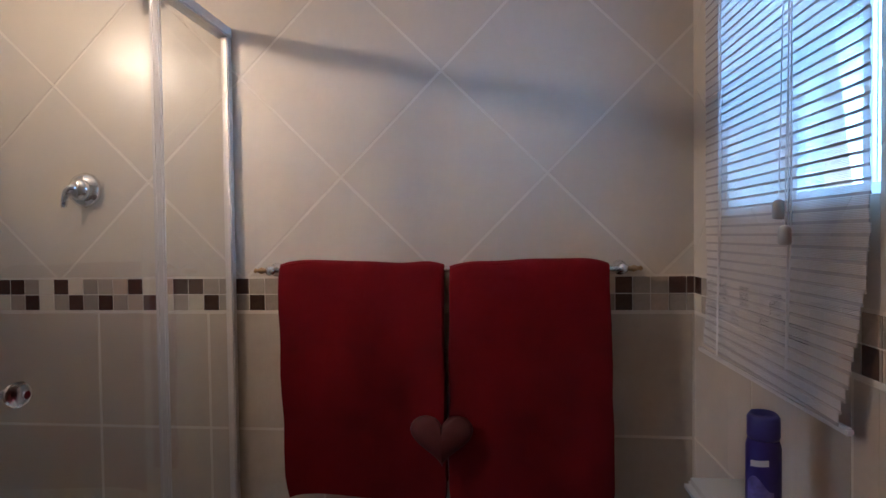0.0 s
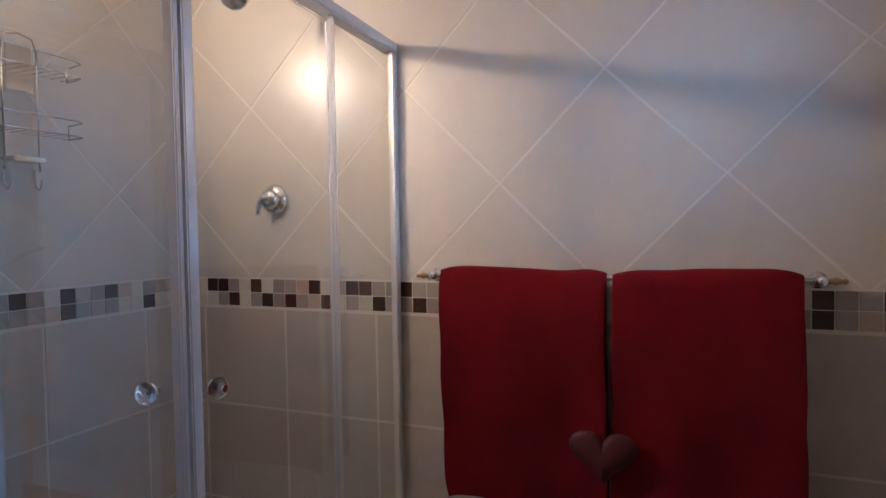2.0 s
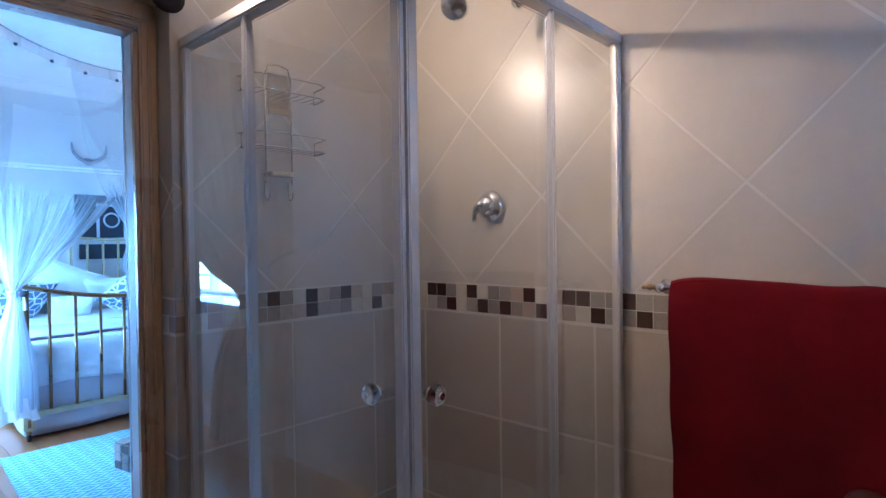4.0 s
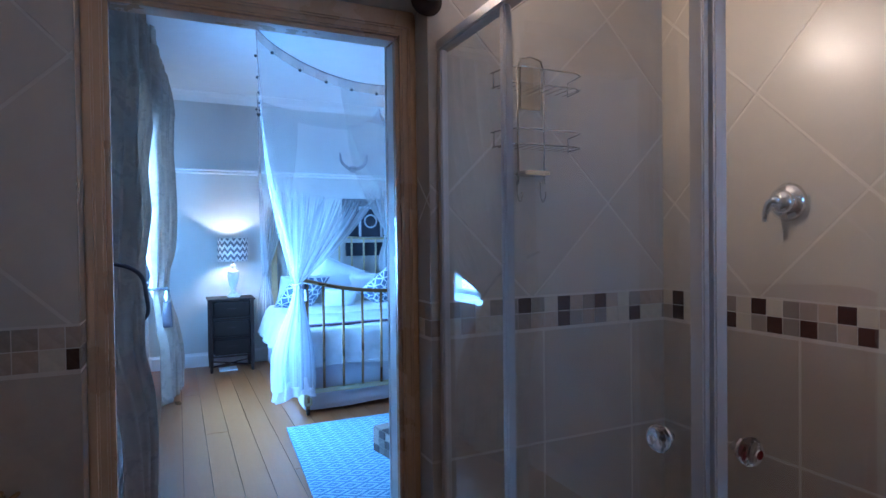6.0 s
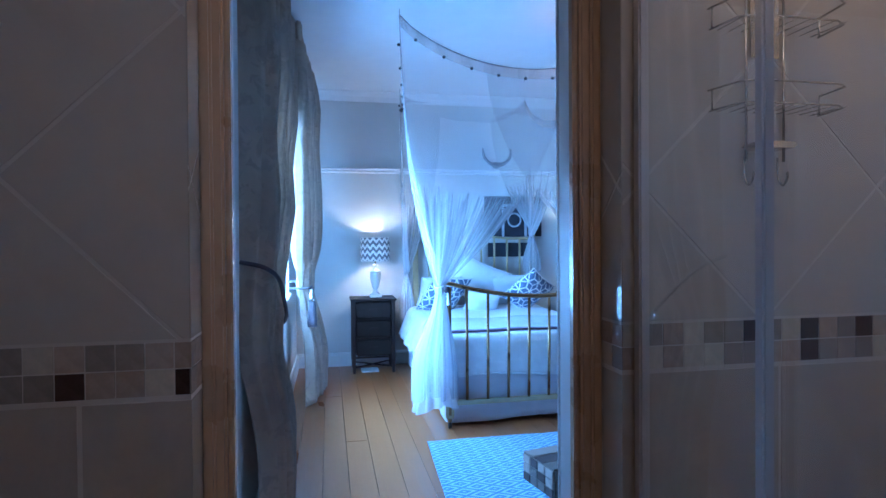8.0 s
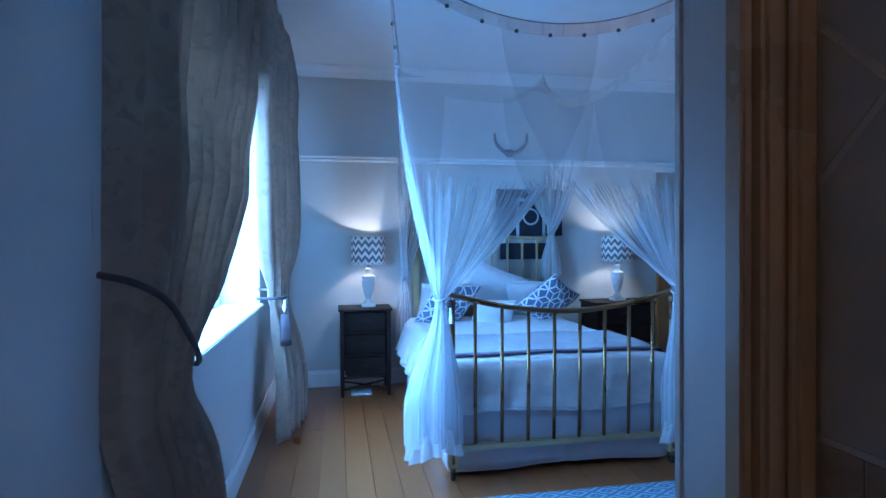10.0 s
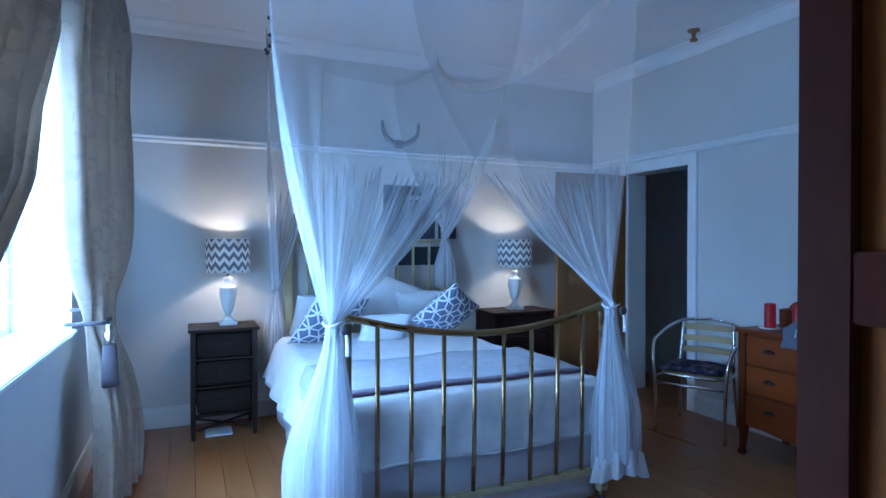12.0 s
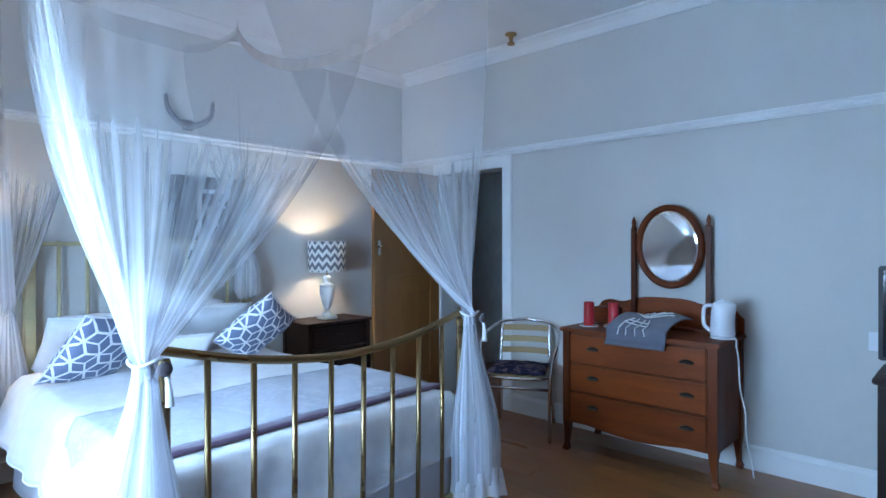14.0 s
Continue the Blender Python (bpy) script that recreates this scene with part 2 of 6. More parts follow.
M_WALL_LOW = surface("pale_wall_paint", (0.62, 0.625, 0.62), 0.55, scale=1.3, spread=0.05, grain=60, relief=0.25, depth=0.002)
M_SILL = surface("sill_paint", (0.78, 0.79, 0.80), 0.4, spread=0.04)
M_FRAME = surface("beige_gloss_paint", (0.56, 0.37, 0.22), 0.30, spread=0.08, scale=5, coat=0.4)
M_CHROME = surface("chrome", (0.78, 0.79, 0.82), 0.12, 1.0, relief=0.05)
M_SHOWER = surface("satin_shower_frame", (0.60, 0.55, 0.51), 0.40, 0.3, relief=0.05)
M_SEAL = cloth("milky_plastic_seal", (0.74, 0.71, 0.70), 0.03, 300, rough=0.3, see=0.42, relief=0.05, sheen=0, trans=0.3)
M_ALU = surface("satin_aluminium", (0.70, 0.68, 0.68), 0.20, 1.0, relief=0.08)
M_STEEL = surface("steel_wire", (0.55, 0.53, 0.50), 0.20, 1.0)
M_BRASS = surface("aged_brass", (0.34, 0.215, 0.105), 0.30, 1.0, scale=5, spread=0.10, grain=200, relief=0.05)
M_BRASS_CREAM = surface("worn_brass_paint", (0.56, 0.47, 0.28), 0.4, 0.5, scale=12, spread=0.15)
M_BLACK = surface("black_rubber", (0.02, 0.02, 0.022), 0.5)
M_TOWEL = cloth("red_towel", (0.118, 0.002, 0.005), 0.2, 500, relief=1.3, sheen=0.0, rough=1.0)
M_HEART = surface("dark_red_lacquer", (0.060, 0.007, 0.007), 0.55, scale=20, spread=0.2, spec=0.3)
M_NET = net_material()
M_NET_THIN = cloth("mosquito_net_top", (0.86, 0.87, 0.90), 0.03, 1500, see=0.84, relief=0.1, trans=0.45, sheen=0)
M_NET_THICK = cloth("gathered_net", (0.88, 0.89, 0.92), 0.04, 1500, see=0.30, relief=0.2, trans=0.45, sheen=0)
M_PEACH = cloth("peach_trim", (0.80, 0.66, 0.60), 0.05, 1500, see=0.55, relief=0.1, trans=0.4, sheen=0)
M_CURTAIN = cloth("damask_curtain", (0.53, 0.415, 0.325), 0.12, 800, patch=(0.46, 0.36, 0.285), relief=0.4, trans=0.28)
M_TIEBACK = cloth("tieback_cord", (0.10, 0.08, 0.09), 0.2, 600)
M_LINEN = cloth("white_linen", (0.82, 0.82, 0.83), 0.04, 900, relief=0.5, scale=9)
M_SPREAD = cloth("white_bedspread", (0.80, 0.79, 0.80), 0.06, 220, relief=0.9, scale=14)
M_SKIRT = cloth("bed_skirt", (0.66, 0.64, 0.69), 0.05, 900, relief=0.3)
M_THROW = cloth("grey_throw", (0.42, 0.43, 0.49), 0.12, 300, relief=0.9, patch=(0.48, 0.49, 0.54))
M_THROW_EDGE = cloth("plum_edge", (0.14, 0.085, 0.13), 0.15, 300, relief=0.7)
M_HEX, M_CHEVRON, M_RUG, M_WICKER = hexagon_material(), chevron_material(), rug_material(), wicker_material()
M_FLOOR = wood("pine_floorboard", (0.25, 0.088, 0.026), (0.38, 0.140, 0.042), 0.34, "X", 0.6, 0.25, 0.3)
M_GAP = surface("floor_gap", (0.03, 0.018, 0.01), 0.9)
M_DARKWOOD = wood("dark_stained_wood", (0.014, 0.006, 0.005), (0.036, 0.016, 0.011), 0.5, "Z", vary=0.2, coat=0.0, spec=0.28)
M_DRESSER = wood("mahogany", (0.085, 0.015, 0.004), (0.28, 0.052, 0.007), 0.42, "X", vary=0.3, coat=0.0, spec=0.2)
M_DRESSER_V = wood("mahogany_upright", (0.07, 0.012, 0.003), (0.20, 0.038, 0.006), 0.42, "Z", vary=0.2, coat=0.0, spec=0.2)
M_PINE = wood("pine_door_wood", (0.18, 0.065, 0.018), (0.31, 0.125, 0.036), 0.38, "Z", vary=0.2, coat=0.3)
M_DOOR = wood("mahogany_door_wood", (0.045, 0.008, 0.004), (0.09, 0.016, 0.007), 0.7, "Z", vary=0.2, coat=0.0, spec=0.12)
M_DOOR_PANEL = wood("door_panel_wood", (0.20, 0.055, 0.012), (0.36, 0.095, 0.016), 0.6, "Z", vary=0.2, coat=0.0, spec=0.12)
M_URN = surface("white_lamp_wood", (0.80, 0.79, 0.76), 0.4, spread=0.06, scale=20)
M_MIRROR = surface("mirror_silver", (0.90, 0.91, 0.92), 0.03, 1.0, spread=0.01, relief=0.0)
M_RED_WAX = surface("red_candle_wax", (0.55, 0.012, 0.02), 0.35, spread=0.1, sub=0.1)
M_KETTLE = surface("white_plastic", (0.78, 0.80, 0.83), 0.36, spread=0.03)
M_GREY_CLOTH = cloth("grey_tea_towel", (0.16, 0.17, 0.21), 0.1, 700)
M_PRINT = surface("white_print", (0.80, 0.80, 0.80), 0.8)
M_CUSHION = cloth("navy_seat_fabric", (0.022, 0.022, 0.055), 0.3, 500, patch=(0.13, 0.10, 0.13), sheen=0.0)
M_SLAT = wood("beech_slat", (0.36, 0.21, 0.09), (0.52, 0.34, 0.16), 0.4, "X")
M_PURPLE = surface("violet_can", (0.035, 0.02, 0.22), 0.36, spread=0.2)
M_CAP = surface("violet_cap", (0.05, 0.04, 0.24), 0.4)
M_PORCELAIN = surface("white_porcelain", (0.80, 0.80, 0.78), 0.12, spread=0.02)
M_BLIND = cloth("translucent_white_blind", (0.70, 0.67, 0.66), 0.04, 300, see=0.0, trans=0.35, relief=0.2, sheen=0)
M_BLIND_SLAT = cloth("grey_white_slat", (0.42, 0.38, 0.38), 0.05, 300, relief=0.2, sheen=0, trans=0.10)
M_PULL = surface("grey_plastic", (0.34, 0.33, 0.32), 0.4)
M_PICTURE = surface("dark_picture", (0.03, 0.035, 0.05), 0.4, spread=0.3)
M_PICTURE_LINE = surface("grey_picture_line", (0.45, 0.47, 0.50), 0.6)
M_WREATH = surface("grey_wreath", (0.20, 0.20, 0.22), 0.8, spread=0.3, scale=40)
M_TV = surface("tv_screen", (0.012, 0.013, 0.016), 0.12, relief=0.0)
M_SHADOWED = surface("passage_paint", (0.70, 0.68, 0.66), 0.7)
M_HIDE = surface("patch_hide", (0.20, 0.15, 0.12), 0.8, scale=25, spread=0.4, vary=0.9)
M_HIDE_DARK = surface("dark_hide", (0.06, 0.035, 0.03), 0.8, scale=25, spread=0.4)
M_PAVING = surface("yard_paving", (0.42, 0.40, 0.37), 0.9, scale=2, spread=0.15)
M_RENDER = surface("yard_wall", (0.75, 0.74, 0.70), 0.9, scale=1.5, spread=0.06)
M_LEAF = surface("hedge_leaf", (0.07, 0.12, 0.035), 0.6, vary=0.6, spread=0.3)


def glass_material(name, tint=(0.97, 0.99, 0.98)):
    n = Nodes(name)
    n.set(color=tint, rough=0.0, trans=1.0, ior=1.45)
    return n.mat


M_GLASS = glass_material("clear_glass")
M_ACRYLIC = glass_material("acrylic_knob", (0.9, 0.92, 0.95))
M_OPAL = glowing("lit_opal_glass", (1.0, 0.86, 0.68), 6.0)


# ---- building helpers ----
def mesh_from(bm, name, mat=None, smooth=False):
    me = bpy.data.meshes.new(name)
    bm.normal_update()
    bm.to_mesh(me)
    bm.free()
    if smooth:
        me.polygons.foreach_set("use_smooth", [True] * len(me.polygons))
    if mat:
        me.materials.append(mat)
    return me


def part(name, bm, mat, parent=None, label="", smooth=False, thick=0.0):
    """One mesh object under a thing or a part. A bmesh or a ready mesh."""
    me = bm if isinstance(bm, bpy.types.Mesh) else mesh_from(bm, name, mat, smooth)
    ob = new(name, me)
    ob.parent = parent
    if label:
        ob["label"] = label
    if thick:
        s = ob.modifiers.new("thickness", "SOLIDIFY")
        s.thickness, s.offset = thick, 0
    return ob


def thing(name, label, category, at=(0, 0, 0), group="", turn=0, kind=""):
    ob = new(name)
    ob.matrix_basis = pose(*at, 0, 0, turn)
    return tagged(ob, label, category, group, kind)


def structure(name, bm, mat, label="", smooth=False):
    return tagged(part(name, bm, mat, smooth=smooth), label, "", "", "structure")


def box(lo, hi, bevel=0.0, bm=None):
    """A box from corner to corner, its edges bevelled."""
    own = bm is None
    bm = bm or bmesh.new()
    c = [(a + b) / 2 for a, b in zip(lo, hi)]
    s = [abs(b - a) for a, b in zip(lo, hi)]
    made = bmesh.ops.create_cube(bm, size=1, matrix=Matrix.Translation(c) @ Matrix.Diagonal((*s, 1)))
    if bevel:
        edges = list({e for v in made["verts"] for e in v.link_edges})
        bmesh.ops.bevel(bm, geom=edges, offset=min(bevel, min(s) * 0.45), segments=2, affect="EDGES")
    return bm


def ring(bm, pts):
    return [bm.verts.new(p) for p in pts]


def skin(bm, rings, closed=True, caps=True):
    n = len(rings[0])
    for a, b in zip(rings, rings[1:]):
        for i in range(n if closed else n - 1):
            j = (i + 1) % n
            bm.faces.new((a[i], a[j], b[j], b[i]))
    if caps and closed:
        bm.faces.new(rings[0][::-1])
        bm.faces.new(rings[-1])
    return bm


def lathe(profile, n=24, bm=None, at=(0, 0, 0), caps=True):
    """Turns (radius, z) about an upright axis; with a UV map round and up."""
    bm = bm or bmesh.new()
    rings = [ring(bm, [(at[0] + r * math.cos(2 * math.pi * i / n), at[1] + r * math.sin(2 * math.pi * i / n), at[2] + z) for i in range(n)]) for r, z in profile]
    return skin(bm, rings, True, caps)


def tube(pts, r=0.01, n=8, bm=None, closed=False):
    """A round bar along a line of points."""
    bm = bm or bmesh.new()
    pts = [Vector(p) for p in pts]
    up, rings = None, []
    m = len(pts)
    for i, p in enumerate(pts):
        d = (pts[(i + 1) % m] - pts[i - 1]) if closed else (pts[min(i + 1, m - 1)] - pts[max(i - 1, 0)])
        d.normalize()
        if up is None:
            up = Vector((0, 0, 1)) if abs(d.z) < 0.9 else Vector((1, 0, 0))
        side = d.cross(up).normalized()
        up = side.cross(d).normalized()
        rr = r[i] if isinstance(r, (list, tuple)) else r
        rings.append(ring(bm, [p + rr * (side * math.cos(2 * math.pi * k / n) + up * math.sin(2 * math.pi * k / n)) for k in range(n)]))
    if closed:
        rings.append(rings[0])
        return skin(bm, rings, True, False)
    return skin(bm, rings)


def sheet(fn, nu, nv, uv=True):
    """A surface fn(u, v) over the unit square, with a UV map."""
    bm = bmesh.new()
    g = [[bm.verts.new(fn(i / nu, j / nv)) for j in range(nv + 1)] for i in range(nu + 1)]
    layer = bm.loops.layers.uv.new("UVMap")
    for i in range(nu):
        for j in range(nv):
            f = bm.faces.new((g[i][j], g[i + 1][j], g[i + 1][j + 1], g[i][j + 1]))
            for loop, (a, b) in zip(f.loops, ((i, j), (i + 1, j), (i + 1, j + 1), (i, j + 1))):
                loop[layer].uv = (a / nu, b / nv)
    return bm


def lerp(a, b, f):
    return a + (b - a) * f


def smoothstep(f):
    f = max(0.0, min(1.0, f))
    return f * f * (3 - 2 * f)


def track(keys, f):
    """A smooth line through (place, value) keys."""
    if f <= keys[0][0]:
        return keys[0][1]
    for (a, x), (b, y) in zip(keys, keys[1:]):
        if f <= b:
            return lerp(x, y, smoothstep((f - a) / (b - a)))
    return keys[-1][1]


def bezier(pts, n=12):
    """A smooth line through the points (Catmull-Rom)."""
    p = [Vector(q) for q in pts]
    p = [2 * p[0] - p[1]] + p + [2 * p[-1] - p[-2]]
    out = []
    for a, b, c, d in zip(p, p[1:], p[2:], p[3:]):
        for k in range(n):
            t = k / n
            out.append(0.5 * ((2 * b) + (c - a) * t + (2 * a - 5 * b + 4 * c - d) * t * t + (3 * b - a - 3 * c + d) * t ** 3))
    return out + [p[-2]]


# ---- the large structure ----
BX0, BX1, BY0, BY1, BZ = -1.97, 0.62, -0.52, 1.90, 2.60
RX0, RX1, RY0, RY1, RZ = -7.03, -2.22, -0.16, 4.15, 2.98
OPEN_Y, OPEN_Z = (-0.096, 0.879), 2.12
WIN_X, WIN_Z = (-5.90, -3.40), (0.88, 2.16)
BWIN_Y, BWIN_Z = (1.00, 1.63), (1.34, 2.12)
PASS_X, PASS_Z = (-6.50, -5.80), 2.00


def walls(name, boxes, mat, label):
    bm = bmesh.new()
    for lo, hi in boxes:
        box(lo, hi, bm=bm)
    return structure(name, bm, mat, label)


ground = walls("ground", [((-60, -60, -0.5), (60, 60, -0.32))], M_PAVING, "pale paved yard round the house")
bath_floor = walls("bathroom_floor", [((-2.10, BY0, -0.1), (BX1, BY1, -0.006))], M_GROUT, "tiled bathroom floor")
wall_north = walls("bathroom_wall_north", [((BX0, BY1, -0.1), (BX1 + 0.25, BY1 + 0.2, RZ))], M_GROUT, "beige tiled bathroom wall with a mosaic band")
wall_south = walls("bathroom_wall_south", [((BX0, BY0 - 0.2, -0.1), (BX1 + 0.25, BY0, RZ))], M_GROUT, "beige tiled bathroom wall behind the camera")
wall_east = walls("bathroom_wall_window", [((BX1, BY0, -0.1), (BX1 + 0.25, BWIN_Y[0], RZ)), ((BX1, BWIN_Y[1], -0.1), (BX1 + 0.25, BY1, RZ)),
                                           ((BX1, BWIN_Y[0], -0.1), (BX1 + 0.25, BWIN_Y[1], BWIN_Z[0])), ((BX1, BWIN_Y[0], BWIN_Z[1]), (BX1 + 0.25, BWIN_Y[1], RZ))], M_GROUT, "beige tiled bathroom wall with a small window")
wall_mid = walls("bathroom_wall_door", [((-2.10, BY0 - 0.2, -0.1), (BX0, OPEN_Y[0], RZ)), ((-2.10, OPEN_Y[1], -0.1), (BX0, RY1, RZ)), ((-2.10, OPEN_Y[0], OPEN_Z), (BX0, OPEN_Y[1], RZ))], M_GROUT,
                 "beige tiled bathroom wall with the doorway")
walls("bathroom_ceiling", [((BX0, BY0, BZ), (BX1, BY1, BZ + 0.1))], M_CEILING, "white painted bathroom ceiling")
walls("bedroom_wall_east", [((-2.22, RY0 - 0.35, -0.1), (-2.10, OPEN_Y[0], RZ)), ((-2.22, OPEN_Y[1], -0.1), (-2.10, RY1 + 0.2, RZ)), ((-2.22, OPEN_Y[0], OPEN_Z), (-2.10, OPEN_Y[1], RZ))], M_WALL,
      "plain painted bedroom wall with the bathroom doorway")
walls("bedroom_wall_window", [((-7.23, RY0 - 0.35, -0.32), (WIN_X[0], RY0, RZ)), ((WIN_X[1], RY0 - 0.35, -0.32), (-2.22, RY0, RZ)),
                              ((WIN_X[0], RY0 - 0.35, -0.32), (WIN_X[1], RY0, WIN_Z[0])), ((WIN_X[0], RY0 - 0.35, WIN_Z[1]), (WIN_X[1], RY0, RZ))], M_WALL_LOW, "pale painted bedroom wall with a deep window")
walls("bedroom_wall_far", [((-7.23, RY0, -0.1), (RX0, RY1 + 0.2, RZ))], M_WALL, "grey painted bedroom wall behind the bed")
walls("bedroom_wall_passage", [((RX0, RY1, -0.1), (PASS_X[0], RY1 + 0.2, RZ)), ((PASS_X[1], RY1, -0.1), (-2.22, RY1 + 0.2, RZ)), ((PASS_X[0], RY1, PASS_Z), (PASS_X[1], RY1 + 0.2, RZ))], M_WALL,
      "grey painted bedroom wall with a doorway to a passage")
walls("bedroom_ceiling", [((-7.23, RY0 - 0.35, RZ), (BX1 + 0.25, RY1 + 0.2, RZ + 0.15))], M_CEILING, "white painted bedroom ceiling")
bed_floor = walls("bedroom_floor", [((-7.23, RY0, -0.1), (-2.10, RY1 + 2.2, -0.024))], M_GAP, "varnished pine floorboards")
walls("passage", [((-7.2, RY1 + 2.0, -0.02), (-4.4, RY1 + 2.2, RZ)), ((-7.23, RY1 + 0.2, -0.02), (-7.1, RY1 + 2.0, RZ)), ((-4.5, RY1 + 0.2, -0.02), (-4.4, RY1 + 2.0, RZ))], M_SHADOWED, "dim painted passage walls")
walls("passage_ceiling", [((-7.2, RY1 + 0.2, 2.7), (-4.4, RY1 + 2.2, 2.8))], M_CEILING, "passage ceiling")
walls("yard_wall", [((-14, -6.3, -0.32), (4, -6.0, 1.9))], M_RENDER, "pale rendered yard wall outside")


def moulding(name, pts, profile, mat, label):
    """A strip of the profile (out from the wall, up) along a straight line; the wall lies to its left."""
    a, b = Vector(pts[0]), Vector(pts[1])
    d = (b - a).normalized()
    out = Vector((d.y, -d.x, 0))
    bm = bmesh.new()
    skin(bm, [ring(bm, [p + out * u + Vector((0, 0, v)) for u, v in profile]) for p in (a, b)])
    bmesh.ops.recalc_face_normals(bm, faces=bm.faces)
    return structure(name, bm, mat, label)


RAIL = [(0, 0), (0.018, 0.0), (0.03, 0.015), (0.022, 0.03), (0.034, 0.045), (0.03, 0.055), (0, 0.055)]
CORNICE = [(0, -0.10), (0.012, -0.10), (0.02, -0.085), (0.035, -0.05), (0.065, -0.02), (0.085, -0.012), (0.09, 0), (0, 0)]
SKIRT = [(0, 0), (0.022, 0), (0.022, 0.12), (0.014, 0.135), (0.012, 0.15), (0, 0.15)]
moulding("picture_rail", ((RX0, RY0, 2.10), (RX0, RY1, 2.10)), RAIL, M_WHITE, "white picture rail")
moulding("cornice", ((RX0, RY0, RZ), (RX0, RY1, RZ)), CORNICE, M_CEILING, "white plaster cornice")
moulding("baseboard", ((RX0, RY0, 0), (RX0, RY1, 0)), SKIRT, M_WHITE, "white painted skirting board")
moulding("picture_rail", ((RX0 + 0.04, RY1, 2.10), (-2.22, RY1, 2.10)), RAIL, M_WHITE, "white picture rail")
moulding("cornice", ((RX0 + 0.09, RY1, RZ), (-2.22, RY1, RZ)), CORNICE, M_CEILING, "white plaster cornice")
moulding("baseboard", ((PASS_X[1] + 0.09, RY1, 0), (-2.22, RY1, 0)), SKIRT, M_WHITE, "white painted skirting board")
moulding("baseboard", ((-2.22, RY0, 0), (RX0 + 0.03, RY0, 0)), SKIRT, M_WHITE, "white painted skirting board")
moulding("cornice", ((-2.22, RY0, RZ), (RX0 + 0.09, RY0, RZ)), CORNICE, M_CEILING, "white plaster cornice")

# the doorway between the rooms: a painted timber frame set back behind a tiled reveal
door_frame = thing("door_frame", "beige gloss painted timber door frame between bathroom and bedroom", "door frame", (-2.13, 0.393, 0))
for s, y0, y1 in ((-1, -0.039, 0.011), (1, 0.886, 0.936)):
    bm = box((-0.09, y0 - 0.45, 0), (0.045, y1 - 0.45, 2.09), 0.006)
    box((0.045, (y0 if s < 0 else y0 + 0.022) - 0.45, 0), (0.062, (y1 - 0.022 if s < 0 else y1) - 0.45, 2.105), 0.006, bm)
    box((0.0, (y1 if s < 0 else y0 - 0.014) - 0.45, 0), (0.03, (y1 + 0.014 if s < 0 else y0) - 0.45, 2.03), 0.004, bm)
    jamb = part("jamb", bm, M_FRAME, door_frame)
    lin = (y1, y1 + 0.004) if s < 0 else (y0 - 0.004, y0)
    part("lining", box((-0.089, lin[0] - 0.45, 0), (-0.004, lin[1] - 0.45, 2.036), 0.001), M_WHITE, jamb, "white painted inner lining")
bm = box((-0.09, -0.439, 2.04), (0.045, 0.436, 2.09), 0.006)
box((0.045, -0.487, 2.06), (0.062, 0.484, 2.12), 0.006, bm)
box((0.0, -0.425, 2.026), (0.03, 0.422, 2.04), 0.004, bm)
part("head", bm, M_FRAME, door_frame)
for y0, y1 in ((-0.098, -0.052), (0.824, 0.96)):
    structure("door_architrave", box((-2.24, y0, 0), (-2.22, y1, 2.16), 0.005), M_WHITE, "white painted door surround in the bedroom")
structure("door_architrave", box((-2.24, -0.098, 2.162), (-2.22, 0.96, 2.27), 0.005), M_WHITE, "white painted door surround in the bedroom")
structure("threshold", box((-2.22, -0.095, -0.02), (-1.97, 0.878, 0.004), 0.002), M_DARKWOOD, "dark wooden threshold")

# the doorway to the passage
for x0, x1 in ((PASS_X[0] - 0.09, PASS_X[0]), (PASS_X[1], PASS_X[1] + 0.09)):
    structure("door_architrave", box((x0, RY1 - 0.022, 0), (x1, RY1, PASS_Z), 0.004), M_WHITE, "white painted door surround")
structure("door_architrave", box((PASS_X[0] - 0.09, RY1 - 0.022, PASS_Z), (PASS_X[1] + 0.09, RY1, PASS_Z + 0.098), 0.004), M_WHITE, "white painted door surround")

# the bedroom window
window = tagged(new("window_1"), "deep white bedroom window with bars", "window", "", "structure")
window.location = (sum(WIN_X) / 2, RY0 - 0.30, WIN_Z[0])
W, H = WIN_X[1] - WIN_X[0], WIN_Z[1] - WIN_Z[0]
bm = bmesh.new()
for lo, hi in (((-W / 2, -0.03, 0), (-W / 2 + 0.06, 0.03, H)), ((W / 2 - 0.06, -0.03, 0), (W / 2, 0.03, H)), ((-W / 2 + 0.06, -0.03, 0), (W / 2 - 0.06, 0.03, 0.06)), ((-W / 2 + 0.06, -0.03, H - 0.06), (W / 2 - 0.06, 0.03, H)),
               ((-0.03, -0.03, 0.06), (0.03, 0.03, H - 0.06))):
    box(lo, hi, 0.004, bm)
part("window_frame", bm, M_WHITE, window)
for k in (-1, 1):
    part("pane", box((min(k * 0.03, k * (W / 2 - 0.06)), -0.004, 0.06), (max(k * 0.03, k * (W / 2 - 0.06)), 0.002, H - 0.06)), M_GLASS, window).visible_shadow = False
for i in range(1, 7):
    part("bar", box((-W / 2 + 0.02, 0.05, H * i / 7 - 0.008), (W / 2 - 0.02, 0.058, H * i / 7 + 0.008)), M_WHITE, window)
structure("window_sill", box((WIN_X[0] + 0.002, RY0 - 0.26, WIN_Z[0]), (WIN_X[1] - 0.002, RY0 + 0.03, WIN_Z[0] + 0.025), 0.006), M_SILL, "pale painted window sill")

